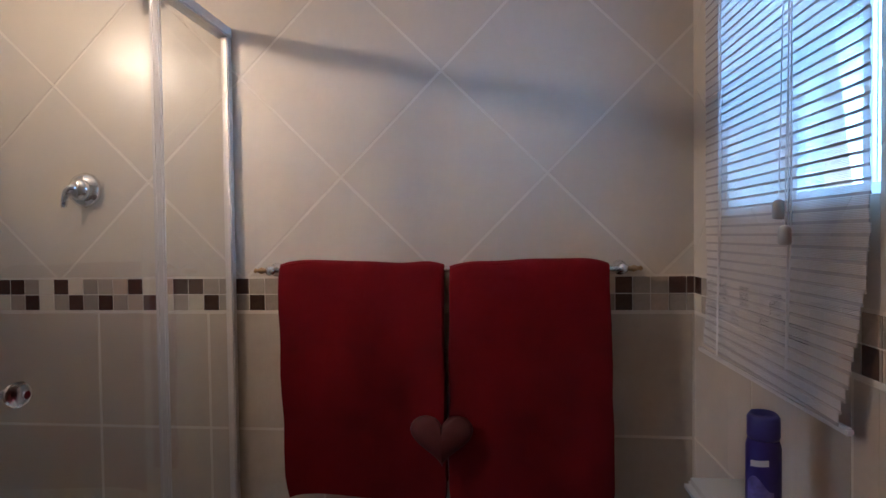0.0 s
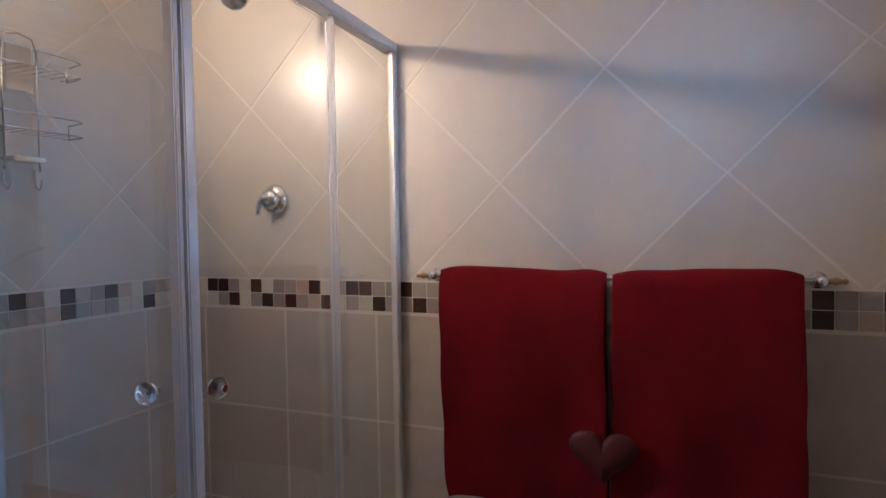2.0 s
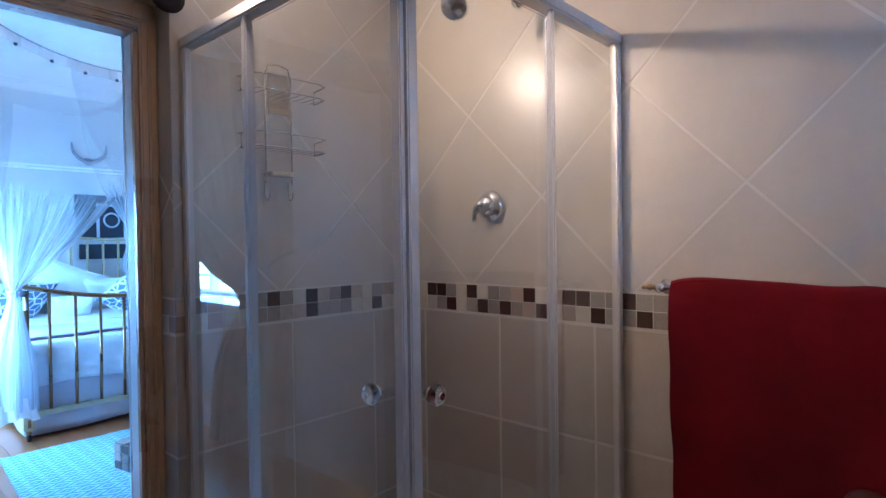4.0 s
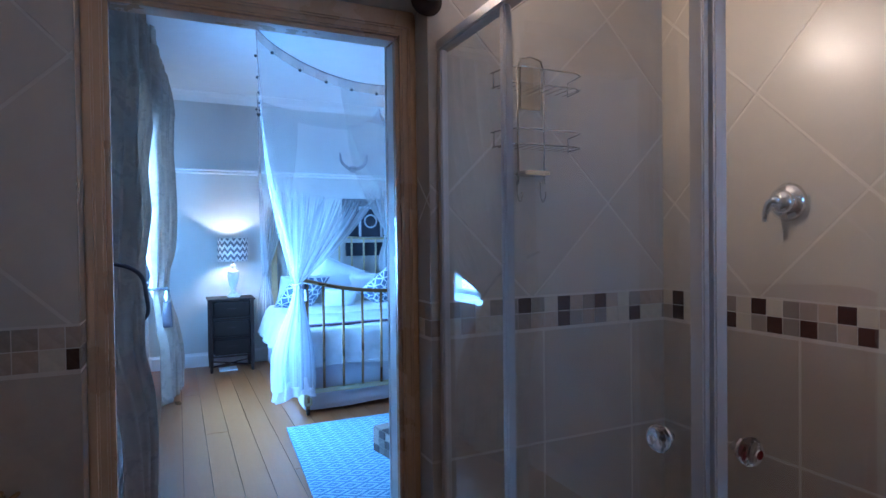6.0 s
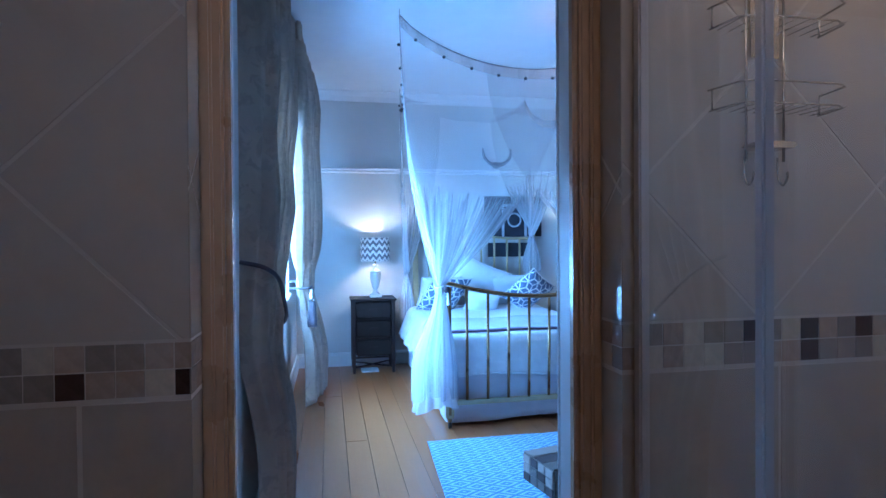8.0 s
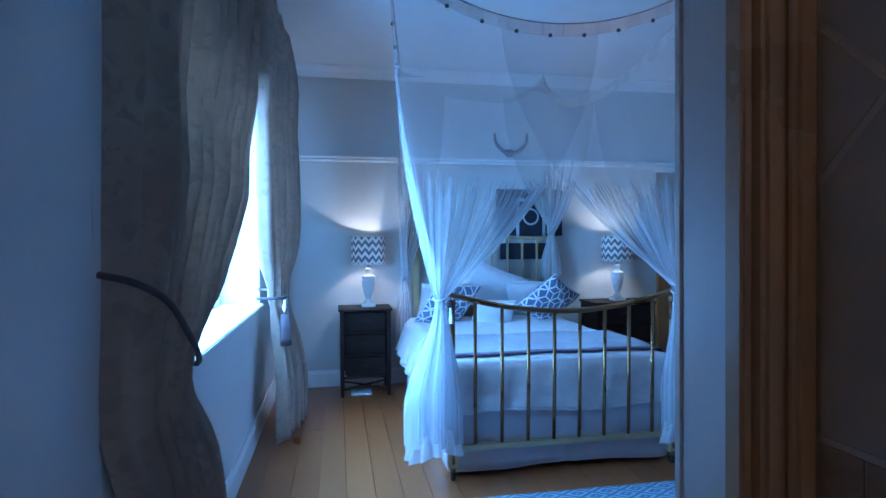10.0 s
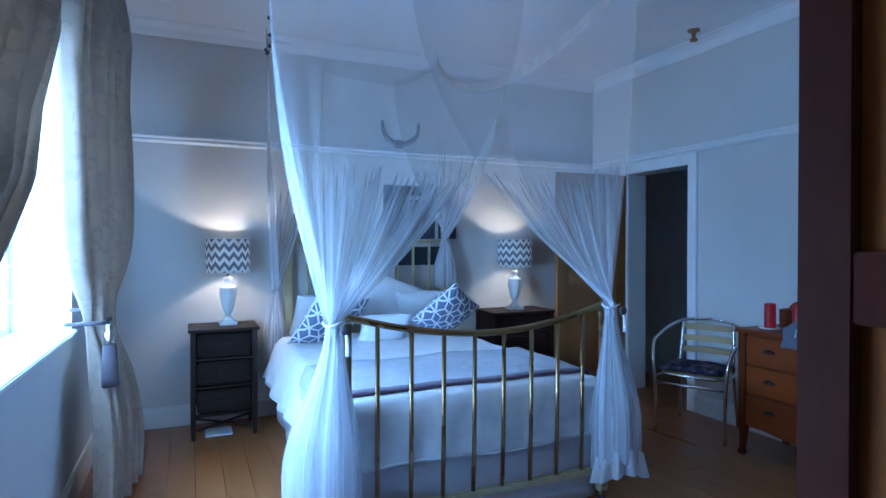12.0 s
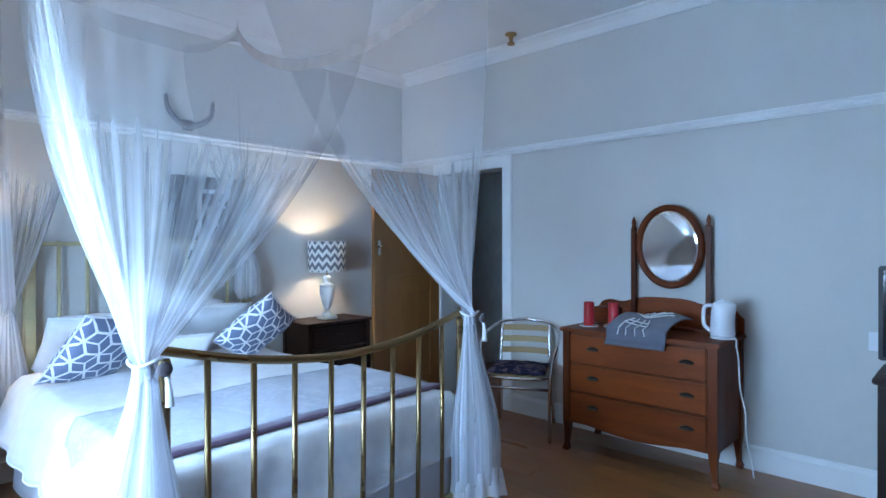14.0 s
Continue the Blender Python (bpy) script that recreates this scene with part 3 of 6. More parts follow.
# the bathroom window
bwin = tagged(new("window_2"), "small white bathroom window", "window", "", "structure")
bwin.location = (BX1 + 0.18, sum(BWIN_Y) / 2, BWIN_Z[0])
w, h = (BWIN_Y[1] - BWIN_Y[0]) / 2, BWIN_Z[1] - BWIN_Z[0]
bm = bmesh.new()
for lo, hi in (((-0.02, -w, 0), (0.02, -w + 0.04, h)), ((-0.02, w - 0.04, 0), (0.02, w, h)), ((-0.02, -w + 0.04, 0), (0.02, w - 0.04, 0.04)), ((-0.02, -w + 0.04, h - 0.04), (0.02, w - 0.04, h)), ((-0.015, -0.015, 0.04), (0.015, 0.015, h - 0.04))):
    box(lo, hi, 0.003, bm)
part("window_frame", bm, M_WHITE, bwin)
for k in (-1, 1):
    part("pane", box((-0.003, min(k * 0.015, k * (w - 0.04)), 0.04), (0.003, max(k * 0.015, k * (w - 0.04)), h - 0.04)), M_GLASS, bwin).visible_shadow = False


# ---- bathroom things ----
def shower():
    s = thing("shower_enclosure", "corner shower enclosure of clear glass with satin aluminium frames, doors closed", "shower", (-0.92, 0.92, 0))
    top, dx, dy = 1.96, -1.045, 0.975
    glass = [("side_panel", (dx, 0, 0.1), (-0.63, 0.006, top)), ("side_panel", (0, 0.56, 0.1), (0.006, dy, top))]
    for n, lo, hi in glass:
        part(n, box(lo, (hi[0], hi[1], hi[2])), M_GLASS, s).visible_shadow = False
    for n, lo, hi, grip in (("sliding_door", (-0.66, 0.022, 0.1), (-0.03, 0.028, top - 0.01), (-0.10, 0.02, 0.99)), ("sliding_door", (-0.028, 0.03, 0.1), (-0.022, 0.59, top - 0.01), (-0.03, 0.07, 0.99))):
        d = part(n, box(lo, hi), M_GLASS, s)
        d.visible_shadow = False
        along_x = n == "sliding_door" and hi[0] - lo[0] > 0.1
        a, b = (lo[0], hi[0]) if along_x else (lo[1], hi[1])
        for p, wd in ((a, 0.015 if along_x else 0.030), (b - (0.030 if along_x else 0.010), 0.030 if along_x else 0.010)):
            q = box((p, lo[1] - 0.005, 0.1), (p + wd, hi[1] + 0.005, top - 0.01), 0.003) if along_x else box((lo[0] - 0.005, p, 0.1), (hi[0] + 0.005, p + wd, top - 0.01), 0.003)
            part("stile", q, M_SEAL, d, "milky plastic edge seal")
        # an acrylic knob on a chrome stem
        prof = [(0.008, 0.0), (0.008, 0.014), (0.020, 0.018), (0.025, 0.027), (0.021, 0.040), (0.010, 0.046)]
        m = Matrix.Translation((grip[0], lo[1] - 0.006, grip[2])) @ Matrix.Rotation(radians(90), 4, "X") if along_x else Matrix.Translation((hi[0] + 0.006, grip[1], grip[2])) @ Matrix.Rotation(radians(90), 4, "Y")
        bm = lathe(prof[:3] + [(0.014, 0.020), (0.004, 0.021)], 16)
        bm.transform(m)
        stem = part("knob", bm, M_CHROME, d, "chrome and clear knob", True)
        bm = lathe([(0.006, 0.021), (0.017, 0.0215), (0.024, 0.027), (0.025, 0.034), (0.020, 0.042), (0.009, 0.047)], 16)
        bm.transform(m)
        part("knob_head", bm, M_ACRYLIC, stem, "faceted clear acrylic head")
        bm = lathe([(0.004, 0.0475), (0.009, 0.0478), (0.008, 0.050), (0.002, 0.0505)], 12)
        bm.transform(m)
        part("screw_cap", bm, M_CHROME, stem)
    for n, lo, hi in (("top_rail", (dx, -0.014, top), (0.02, 0.034, top + 0.035)), ("top_rail", (-0.034, 0.034, top), (0.02, dy, top + 0.035)), ("bottom_rail", (dx, -0.014, 0.07), (0.02, 0.034, 0.1)),
                      ("bottom_rail", (-0.034, 0.034, 0.07), (0.02, dy, 0.1)), ("wall_profile", (dx, -0.012, 0.1), (dx + 0.03, 0.018, top)), ("wall_profile", (-0.012, dy - 0.03, 0.1), (0.018, dy, top)),
                      ("post", (-0.648, -0.010, 0.1), (-0.625, 0.014, top)), ("post", (-0.006, 0.560, 0.1), (0.012, 0.574, top))):
        part(n, box(lo, hi, 0.004), M_SEAL if n == "post" else M_SHOWER, s)
    part("tray", box((dx, -0.03, 0.0), (0.03, dy, 0.07), 0.015), M_PORCELAIN, s, "white shower tray")
    return s


shower()


def tap():
    t = thing("shower_mixer", "round chrome shower mixer with a lever on the tiled wall", "tap", (-1.45, 1.895, 1.455))
    r = Matrix.Rotation(radians(90), 4, "X")
    bm = lathe([(0.058, 0.0), (0.061, 0.006), (0.056, 0.018), (0.042, 0.030), (0.030, 0.034)], 32)
    bm.transform(r)
    part("plate", bm, M_CHROME, t, smooth=True)
    bm = lathe([(0.036, 0.02), (0.037, 0.034), (0.033, 0.046), (0.022, 0.054), (0.004, 0.057)], 24)
    bm.transform(r)
    part("body", bm, M_CHROME, t, smooth=True)
    part("lever", tube([(0.0, -0.044, 0.004), (-0.020, -0.050, 0.004), (-0.034, -0.054, -0.008), (-0.040, -0.056, -0.032), (-0.041, -0.057, -0.062)], [0.016, 0.015, 0.012, 0.010, 0.009], 12), M_CHROME, t, smooth=True)


tap()

head = thing("overhead_shower", "chrome shower head on a bent arm", "shower head", (-1.31, 1.895, 2.22))
bm = lathe([(0.030, 0.0), (0.030, 0.005), (0.014, 0.014), (0.011, 0.03)], 20)
bm.transform(Matrix.Rotation(radians(90), 4, "X"))
part("wall_flange", bm, M_CHROME, head, smooth=True)
part("arm", tube(bezier([(0, 0, 0), (0, -0.10, 0.03), (-0.02, -0.2, 0.02), (-0.06, -0.27, -0.03)], 5), 0.009, 10), M_CHROME, head, smooth=True)
bm = lathe([(0.012, 0.05), (0.018, 0.03), (0.045, 0.012), (0.050, 0.0), (0.046, -0.006)], 24)
bm.transform(Matrix.Translation((-0.07, -0.29, -0.085)) @ Matrix.Rotation(radians(-48), 4, "X") @ Matrix.Rotation(radians(-15), 4, "Y"))
part("rose", bm, M_CHROME, head, smooth=True)


def caddy():
    c = thing("shower_caddy", "two-tier steel wire shower caddy hanging on the tiled wall", "caddy", (-1.962, 1.27, 1.5))
    c.scale = (1, 1.2, 1)
    bm = bmesh.new()
    for y in (-0.045, 0.045):
        tube([(0.004, y, 0.04), (0.004, y, 0.44)], 0.003, 6, bm)
    tube([(0.004, -0.045, 0.44), (0.004, -0.035, 0.475), (0.004, 0.0, 0.485), (0.004, 0.035, 0.475), (0.004, 0.045, 0.44)], 0.003, 6, bm)
    part("spine", bm, M_STEEL, c, smooth=True)
    part("back_plate", box((0.0, -0.035, 0.30), (0.004, 0.035, 0.45), 0.0015), M_STEEL, c)
    for z, h in ((0.36, 0.05), (0.16, 0.05)):
        bm = bmesh.new()
        for zz, g in ((z, 0.0), (z + h, 0.004)):
            tube([(0.004, -0.13 - g, zz), (0.09 + g, -0.12, zz), (0.11 + g, -0.09, zz), (0.11 + g, 0.09, zz), (0.09 + g, 0.12, zz), (0.004, 0.13 + g, zz)], 0.0025, 6, bm)
        for k in range(9):
            y = -0.112 + 0.028 * k
            tube([(0.004, y, z), (0.108, y, z)], 0.0015, 5, bm)
        for y in (-0.128, 0.128):
            tube([(0.01, y, z), (0.01, y, z + h)], 0.002, 5, bm)
        part("basket", bm, M_STEEL, c, smooth=True)
    bm = box((0.004, -0.06, 0.065), (0.075, 0.03, 0.08), 0.006)
    part("soap_dish", bm, M_STEEL, c)
    for y in (-0.05, 0.03):
        part("hook", tube(bezier([(0.004, y, 0.05), (0.006, y, 0.0), (0.022, y, -0.022), (0.036, y, -0.005), (0.036, y, 0.01)], 4), 0.0025, 6), M_STEEL, c, smooth=True)


caddy()


def towel_rail():
    t = thing("towel_rail", "chrome towel rail with brass finials on the tiled wall", "towel rail", (-0.185, 1.895, 1.17))
    part("bar", tube([(-0.585, -0.055, 0), (0.585, -0.055, 0)], 0.009, 12), M_CHROME, t, smooth=True)
    for s in (-1, 1):
        bm = lathe([(0.024, 0.0), (0.024, 0.006), (0.012, 0.014), (0.010, 0.04), (0.016, 0.048), (0.016, 0.066), (0.006, 0.072)], 16)
        bm.transform(Matrix.Translation((s * 0.57, 0, 0)) @ Matrix.Rotation(radians(90), 4, "X"))
        part("bracket", bm, M_CHROME, t, smooth=True)
        bm = lathe([(0.009, 0.0), (0.007, 0.012), (0.012, 0.02), (0.008, 0.03), (0.005, 0.036), (0.009, 0.042), (0.003, 0.049)], 14)
        bm.transform(Matrix.Translation((s * 0.582, -0.055, 0)) @ Matrix.Rotation(radians(90 * s), 4, "Y"))
        part("finial", bm, M_BRASS, t, "brass finial", True)


towel_rail()


def towel(x0, x1, zb, seed, label):
    """A towel folded over the rail: a thick front fall, a fold over the bar and a back fall."""
    t = thing("bath_towel", label, "towel", ((x0 + x1) / 2, 1.84, 1.17), "bath towels")
    w, drop = (x1 - x0) / 2, 1.17 - zb
    line = [(-0.030, -drop), (-0.031, -drop * 0.75), (-0.033, -drop * 0.5), (-0.033, -drop * 0.25), (-0.031, -0.06), (-0.026, -0.01), (-0.014, 0.016), (0.004, 0.022), (0.018, 0.010), (0.024, -0.03), (0.027, -0.3), (0.027, -drop + 0.06)]
    path = bezier([(0, y, z) for y, z in line], 6)

    def at(u, v):
        p = path[min(len(path) - 1, int(round(v * (len(path) - 1))))]
        down = max(0.0, -p.z) / drop
        ww = w * (1 - 0.03 * math.sin(down * 2.2 + seed)) * (1 - 0.012 * down)
        x = lerp(-ww, ww, u) + 0.006 * noise.noise((seed, p.z * 6, u * 2)) + (2 * u - 1) * -0.012 * smoothstep((down - 0.93) / 0.07)
        ripple = 0.007 * down * math.sin(u * 9 + seed) + 0.012 * noise.noise((x * 7, p.z * 4, seed)) + 0.003 * noise.noise((x * 40, p.z * 40, seed))
        sag = -0.013 * abs(2 * u - 1) ** 8 + 0.005 * noise.noise((x * 9, seed, 0.5)) + 0.004 * math.sin(u * 5 + seed * 2)
        return (x + 0.010 * down * math.sin(seed * 3), p.y + ripple * (1 if v < 0.55 else 0.3), p.z + sag + 0.008 * math.sin(u * 4 + seed) * down)

    ob = part("towel_cloth", sheet(at, 34, len(path) - 1), M_TOWEL, t, smooth=True, thick=0.016)
    m = ob.modifiers.new("soft_edge", "BEVEL")
    m.width, m.segments, m.limit_method = 0.006, 3, "ANGLE"
    return t


towel(-0.725, -0.175, 0.43, 0.4, "folded dark red bath towel hanging over the towel rail")
towel(-0.165, 0.345, 0.425, 2.1, "folded dark red bath towel hanging beside its pair")


def heart():
    h = thing("heart_ornament", "dark red lacquered heart hanging between the towels", "ornament", (-0.185, 1.768, 0.64))
    bm = bmesh.new()
    n, rings = 40, []
    for k in range(-6, 7):
        a = k / 6 * math.pi / 2
        s, d = math.cos(a), math.sin(a)
        row = []
        for i in range(n):
            t = 2 * math.pi * i / n
            x = 16 * math.sin(t) ** 3
            z = 13 * math.cos(t) - 5 * math.cos(2 * t) - 2 * math.cos(3 * t) - math.cos(4 * t)
            row.append((x * 0.0062 * max(s, 0.02), d * 0.026, (z + 2) * 0.0056 * max(s, 0.02)))
        rings.append(ring(bm, row))
    skin(bm, rings)
    bmesh.ops.recalc_face_normals(bm, faces=bm.faces)
    part("heart_body", bm, M_HEART, h, smooth=True)
    part("cord", tube([(0.0, 0.0, 0.03), (0.0, 0.01, 0.25), (0.0, 0.035, 0.535)], 0.0012, 6), M_TOWEL, h)


heart()


def blind():
    """A roll-down blind of fine rods with a flat slat after every seven, in front of the wall; its lower corner hangs unevenly."""
    b = thing("slatted_blind", "white slatted blind of fine rods half covering the small window", "blind", (0.60, 1.365, 0.93))
    y0, y1, hh, rows = -0.37, 0.37, 1.21, 51
    pitch = (hh - 0.03) / rows

    def strip(bm, z, tall, deep, a, c):
        skin(bm, [ring(bm, [(-deep, y, z - tall), (deep, y, z - tall), (deep, y, z + tall), (-deep, y, z + tall)]) for y in (a, c)])

    slat, rods = bmesh.new(), bmesh.new()
    strip(slat, 0.0, 0.0026, 0.0012, y0, y1)
    for k in range(6):
        strip(rods, 0.0049 + 0.00285 * k, 0.00085, 0.0009, y0, y1)
    slat, rods = mesh_from(slat, "slat", M_BLIND_SLAT), mesh_from(rods, "rods", M_BLIND)
    for k in range(rows):
        sag = max(0.0, 1 - k / 14)
        m = pose(-0.012 * sag * sag, 0.035 * sag * sag + 0.003 * math.sin(k * 1.7), 0.018 + pitch * k, 0.5 * sag * math.sin(k * 0.7), 0, -2.5 * sag)
        for name, me in (("slat", slat), ("rods", rods)):
            part(name, me, None, b).matrix_basis = m
    part("head_rail", box((-0.018, y0, hh), (0.014, y1, hh + 0.03), 0.003), M_BLIND, b)
    part("bottom_rail", box((-0.018, y0 + 0.03, 0.0), (-0.004, y1 + 0.02, 0.013), 0.003), M_BLIND, b)
    for y in (-0.13, 0.245):
        for o in (0.0, 0.012):
            part("cord", tube([(-0.016, y + o * 0.3, 0.0), (-0.006, y + o, 0.4), (-0.005, y + o, hh)], 0.0016, 6), M_BLIND, b)
    for y, z in ((-0.125, 0.375), (-0.15, 0.322)):
        p = part("cord_pull", lathe([(0.004, 0.040), (0.010, 0.036), (0.0125, 0.028), (0.0125, 0.004), (0.010, 0.0), (0.003, -0.001)], 14, at=(-0.028, y, z)), M_PULL, b, "grey plastic cord pull", True)
        part("pull_cord", tube([(-0.028, y, z + 0.04), (-0.012, y, hh)], 0.0012, 5), M_BLIND, p)


blind()

cistern = thing("toilet_cistern", "white porcelain toilet cistern below the small window", "cistern", (0.545, 1.22, 0.28))
part("tank", box((-0.085, -0.21, 0.0), (0.073, 0.21, 0.36), 0.03), M_PORCELAIN, cistern, smooth=True)
part("lid", box((-0.10, -0.235, 0.36), (0.073, 0.235, 0.40), 0.015), M_PORCELAIN, cistern, smooth=True)
part("pedestal", box((-0.05, -0.09, -0.28), (0.07, 0.09, 0.0), 0.03), M_PORCELAIN, cistern, smooth=True)

can = thing("aerosol_can", "violet aerosol air freshener can standing on the cistern", "spray can", (0.505, 1.155, 0.68))
part("can_body", lathe([(0.029, 0.0), (0.031, 0.004), (0.031, 0.185), (0.028, 0.197), (0.026, 0.20)], 28), M_PURPLE, can, smooth=True)
part("cap", lathe([(0.027, 0.20), (0.029, 0.206), (0.029, 0.242), (0.023, 0.250), (0.021, 0.240), (0.004, 0.239)], 28), M_CAP, can, "violet plastic cap", True)
bm = sheet(lambda u, v: (0.0314 * math.cos(lerp(3.55, 4.6, u)), 0.0314 * math.sin(lerp(3.55, 4.6, u)), 0.150 + 0.012 * v + 0.006 * u), 10, 2)
part("label_bar", bm, M_PRINT, can, "unreadable white lettering bar", thick=0.0006)
bm = sheet(lambda u, v: (0.0314 * math.cos(lerp(3.3, 4.9, u)), 0.0314 * math.sin(lerp(3.3, 4.9, u)), 0.03 + 0.09 * v + 0.014 * math.sin(u * 5)), 12, 5)
part("label_swirl", bm, surface("lilac_print", (0.16, 0.12, 0.42), 0.4, scale=40, spread=0.5), can, "lilac swirl print", thick=0.0005)

holder = thing("roll_holder", "scrolled metal toilet roll holder on the tiled wall", "roll holder", (-1.965, -0.33, 0.69))
for k in range(3):
    part("scroll", tube([(0.03 + 0.02 * math.cos(a), 0.055 * k - 0.04, 0.02 + 0.045 * math.sin(a)) for a in [2 * math.pi * q / 20 for q in range(20)]], 0.008, 8, closed=True), M_BRASS, holder, smooth=True)
part("arm", tube(bezier([(0.0, 0.10, 0.05), (0.05, 0.10, 0.06), (0.055, 0.02, 0.01), (0.055, -0.16, 0.0)], 5), 0.006, 8), M_BRASS, holder, smooth=True)
roll = thing("toilet_roll", "white toilet paper roll on the scrolled holder", "toilet roll", (-1.91, -0.435, 0.69))
bm = lathe([(0.020, -0.05), (0.056, -0.05), (0.058, -0.046), (0.058, 0.046), (0.056, 0.05), (0.020, 0.05)], 28)
bm.transform(Matrix.Rotation(radians(90), 4, "X"))
part("paper", bm, M_PRINT, roll, smooth=False)

wl = thing("wall_light", "small brown wall uplighter beside the shower", "wall light", (-1.965, 0.87, 2.12))
bm = lathe([(0.05, 0.0), (0.055, 0.012), (0.03, 0.018)], 24)
bm.transform(Matrix.Rotation(radians(90), 4, "Y"))
part("base", bm, M_DARKWOOD, wl, smooth=True)
part("dish", lathe([(0.012, -0.02), (0.035, -0.012), (0.058, 0.008), (0.062, 0.02), (0.056, 0.016), (0.02, 0.0)], 24, at=(0.066, 0, 0)), M_DARKWOOD, wl, "turned brown wooden dish", True)


# ---- bedroom things ----
def bed():
    b = thing("bed", "double brass bedstead with a made-up white bed", "bed", (-4.72, 1.705, 0))
    hw, L, HY = 0.675, 2.22, 0.092
    for s in (-1, 1):
        y = s * hw
        part("post", lathe([(0.024, 0.10), (0.024, 0.15), (0.017, 0.17), (0.017, 0.98), (0.022, 1.0), (0.016, 1.02)], 16, at=(0, y, 0)), M_BRASS, b, smooth=True)
        part("leg", box((-0.022, y - 0.03, 0.075), (0.022, y + 0.03, 0.20), 0.006), M_BRASS_CREAM, b)
        c = part("castor", lathe([(0.010, 0.075), (0.016, 0.07), (0.016, 0.05), (0.008, 0.045)], 14, at=(0, y, 0)), M_BRASS, b, smooth=True)
        bm = lathe([(0.022, -0.011), (0.026, -0.006), (0.026, 0.006), (0.022, 0.011)], 18)
        bm.transform(Matrix.Translation((0, y, 0.027)) @ Matrix.Rotation(radians(90), 4, "X"))
        part("wheel", bm, M_BLACK, c, "black rubber castor wheel", True)
        hp = part("head_post", box((-L - 0.028, y - 0.030 + HY, 0.0), (-L + 0.028, y + 0.030 + HY, 1.47), 0.008), M_BRASS_CREAM, b, "square brass head post")
        part("post_cap", box((-L - 0.034, y - 0.036 + HY, 1.47), (-L + 0.034, y + 0.036 + HY, 1.484), 0.005), M_BRASS_CREAM, hp)
    top = [(0.0, -0.72, 1.065), (0.0, -0.675, 1.045), (0.012, -0.45, 0.99), (0.02, -0.22, 0.955), (0.022, 0.0, 0.942), (0.02, 0.22, 0.955), (0.012, 0.45, 0.99), (0.0, 0.675, 1.045), (0.0, 0.72, 1.065)]
    part("top_rail", tube(bezier(top, 6), 0.0155, 12), M_BRASS, b, smooth=True)
    part("bottom_rail", box((-0.014, -hw, 0.165), (0.014, hw, 0.205), 0.008), M_BRASS_CREAM, b)

    def z_top(y):
        return track([(-0.675, 1.045), (0, 0.942), (0.675, 1.045)], y)

    for k in range(8):
        y = -0.545 + 0.1557 * k
        x = 0.022 * (1 - (y / hw) ** 2)
        zz = 0.942 + 0.103 * (abs(y) / hw) ** 1.8
        part("spindle", tube([(x * 0.2, y, 0.20), (x * 0.7, y, 0.45), (x, y, zz)], 0.0105, 10), M_BRASS, b, smooth=True)
    part("head_rail", tube(bezier([(-L, y + HY, z) for y, z in ((-hw, 1.375), (-0.35, 1.38), (-0.28, 1.39), (0, 1.40), (0.28, 1.39), (0.35, 1.38), (hw, 1.375))], 5), 0.014, 10), M_BRASS_CREAM, b, smooth=True)
    part("head_rail", tube([(-L, -hw + HY, 0.5), (-L, hw + HY, 0.5)], 0.013, 10), M_BRASS_CREAM, b, smooth=True)
    for k in range(8):
        y = -0.525 + 0.15 * k + HY
        part("head_spindle", tube([(-L, y, 0.5), (-L, y, 1.395)], 0.0125, 8), M_BRASS_CREAM, b, smooth=True)
    part("mattress", box((-L + 0.04, -0.66, 0.36), (-0.05, 0.66, 0.63), 0.05), M_LINEN, b)
    part("base", box((-L + 0.04, -0.645, 0.20), (-0.06, 0.645, 0.36), 0.02), M_SKIRT, b)
    return b


bed()


def drape(x0, x1, hw, top, z_bottom, flare, seed, foot, pleat):
    """A cover laid over the bed: flat on top and hanging at the sides and foot."""
    def at(u, v):
        s = 2 * v - 1
        flat = 0.72
        e = max(0.0, (abs(s) - flat) / (1 - flat))
        f = max(0.0, (u - 0.72) / 0.28) if foot else 0.0
        sx = lerp(x0, x1, min(1.0, u / 0.72) if foot else u)
        x, y, z = sx, (1 if s > 0 else -1) * min(abs(s) / flat, 1.0) * hw, top
        z += 0.012 * noise.noise((sx * 3, y * 3, seed)) + 0.006 * noise.noise((sx * 14, y * 14, seed)) + 0.003 * noise.noise((sx * 34, y * 34, seed))
        d = (top - z_bottom)
        ed, fd = e, f
        down = max(ed, fd)
        wave = pleat * math.sin((sx if ed > fd else y) * 21 + seed) * down + 0.5 * pleat * noise.noise((sx * 5, y * 5, 3 + seed))
        z -= d * down * (1 + 0.05 * math.sin((sx + y) * 6 + seed) * down)
        if ed > 0:
            y += (1 if s > 0 else -1) * (0.03 * min(1, ed * 6) + flare * ed + wave * min(1.0, ed * 2))
        if fd > 0:
            x += 0.015 * min(1, fd * 6) + flare * 0.25 * fd + wave * 0.4 + 0.010 * noise.noise((fd * 5, y * 11, seed)) * min(1, fd * 3)
        return (x, y, z)
    return at


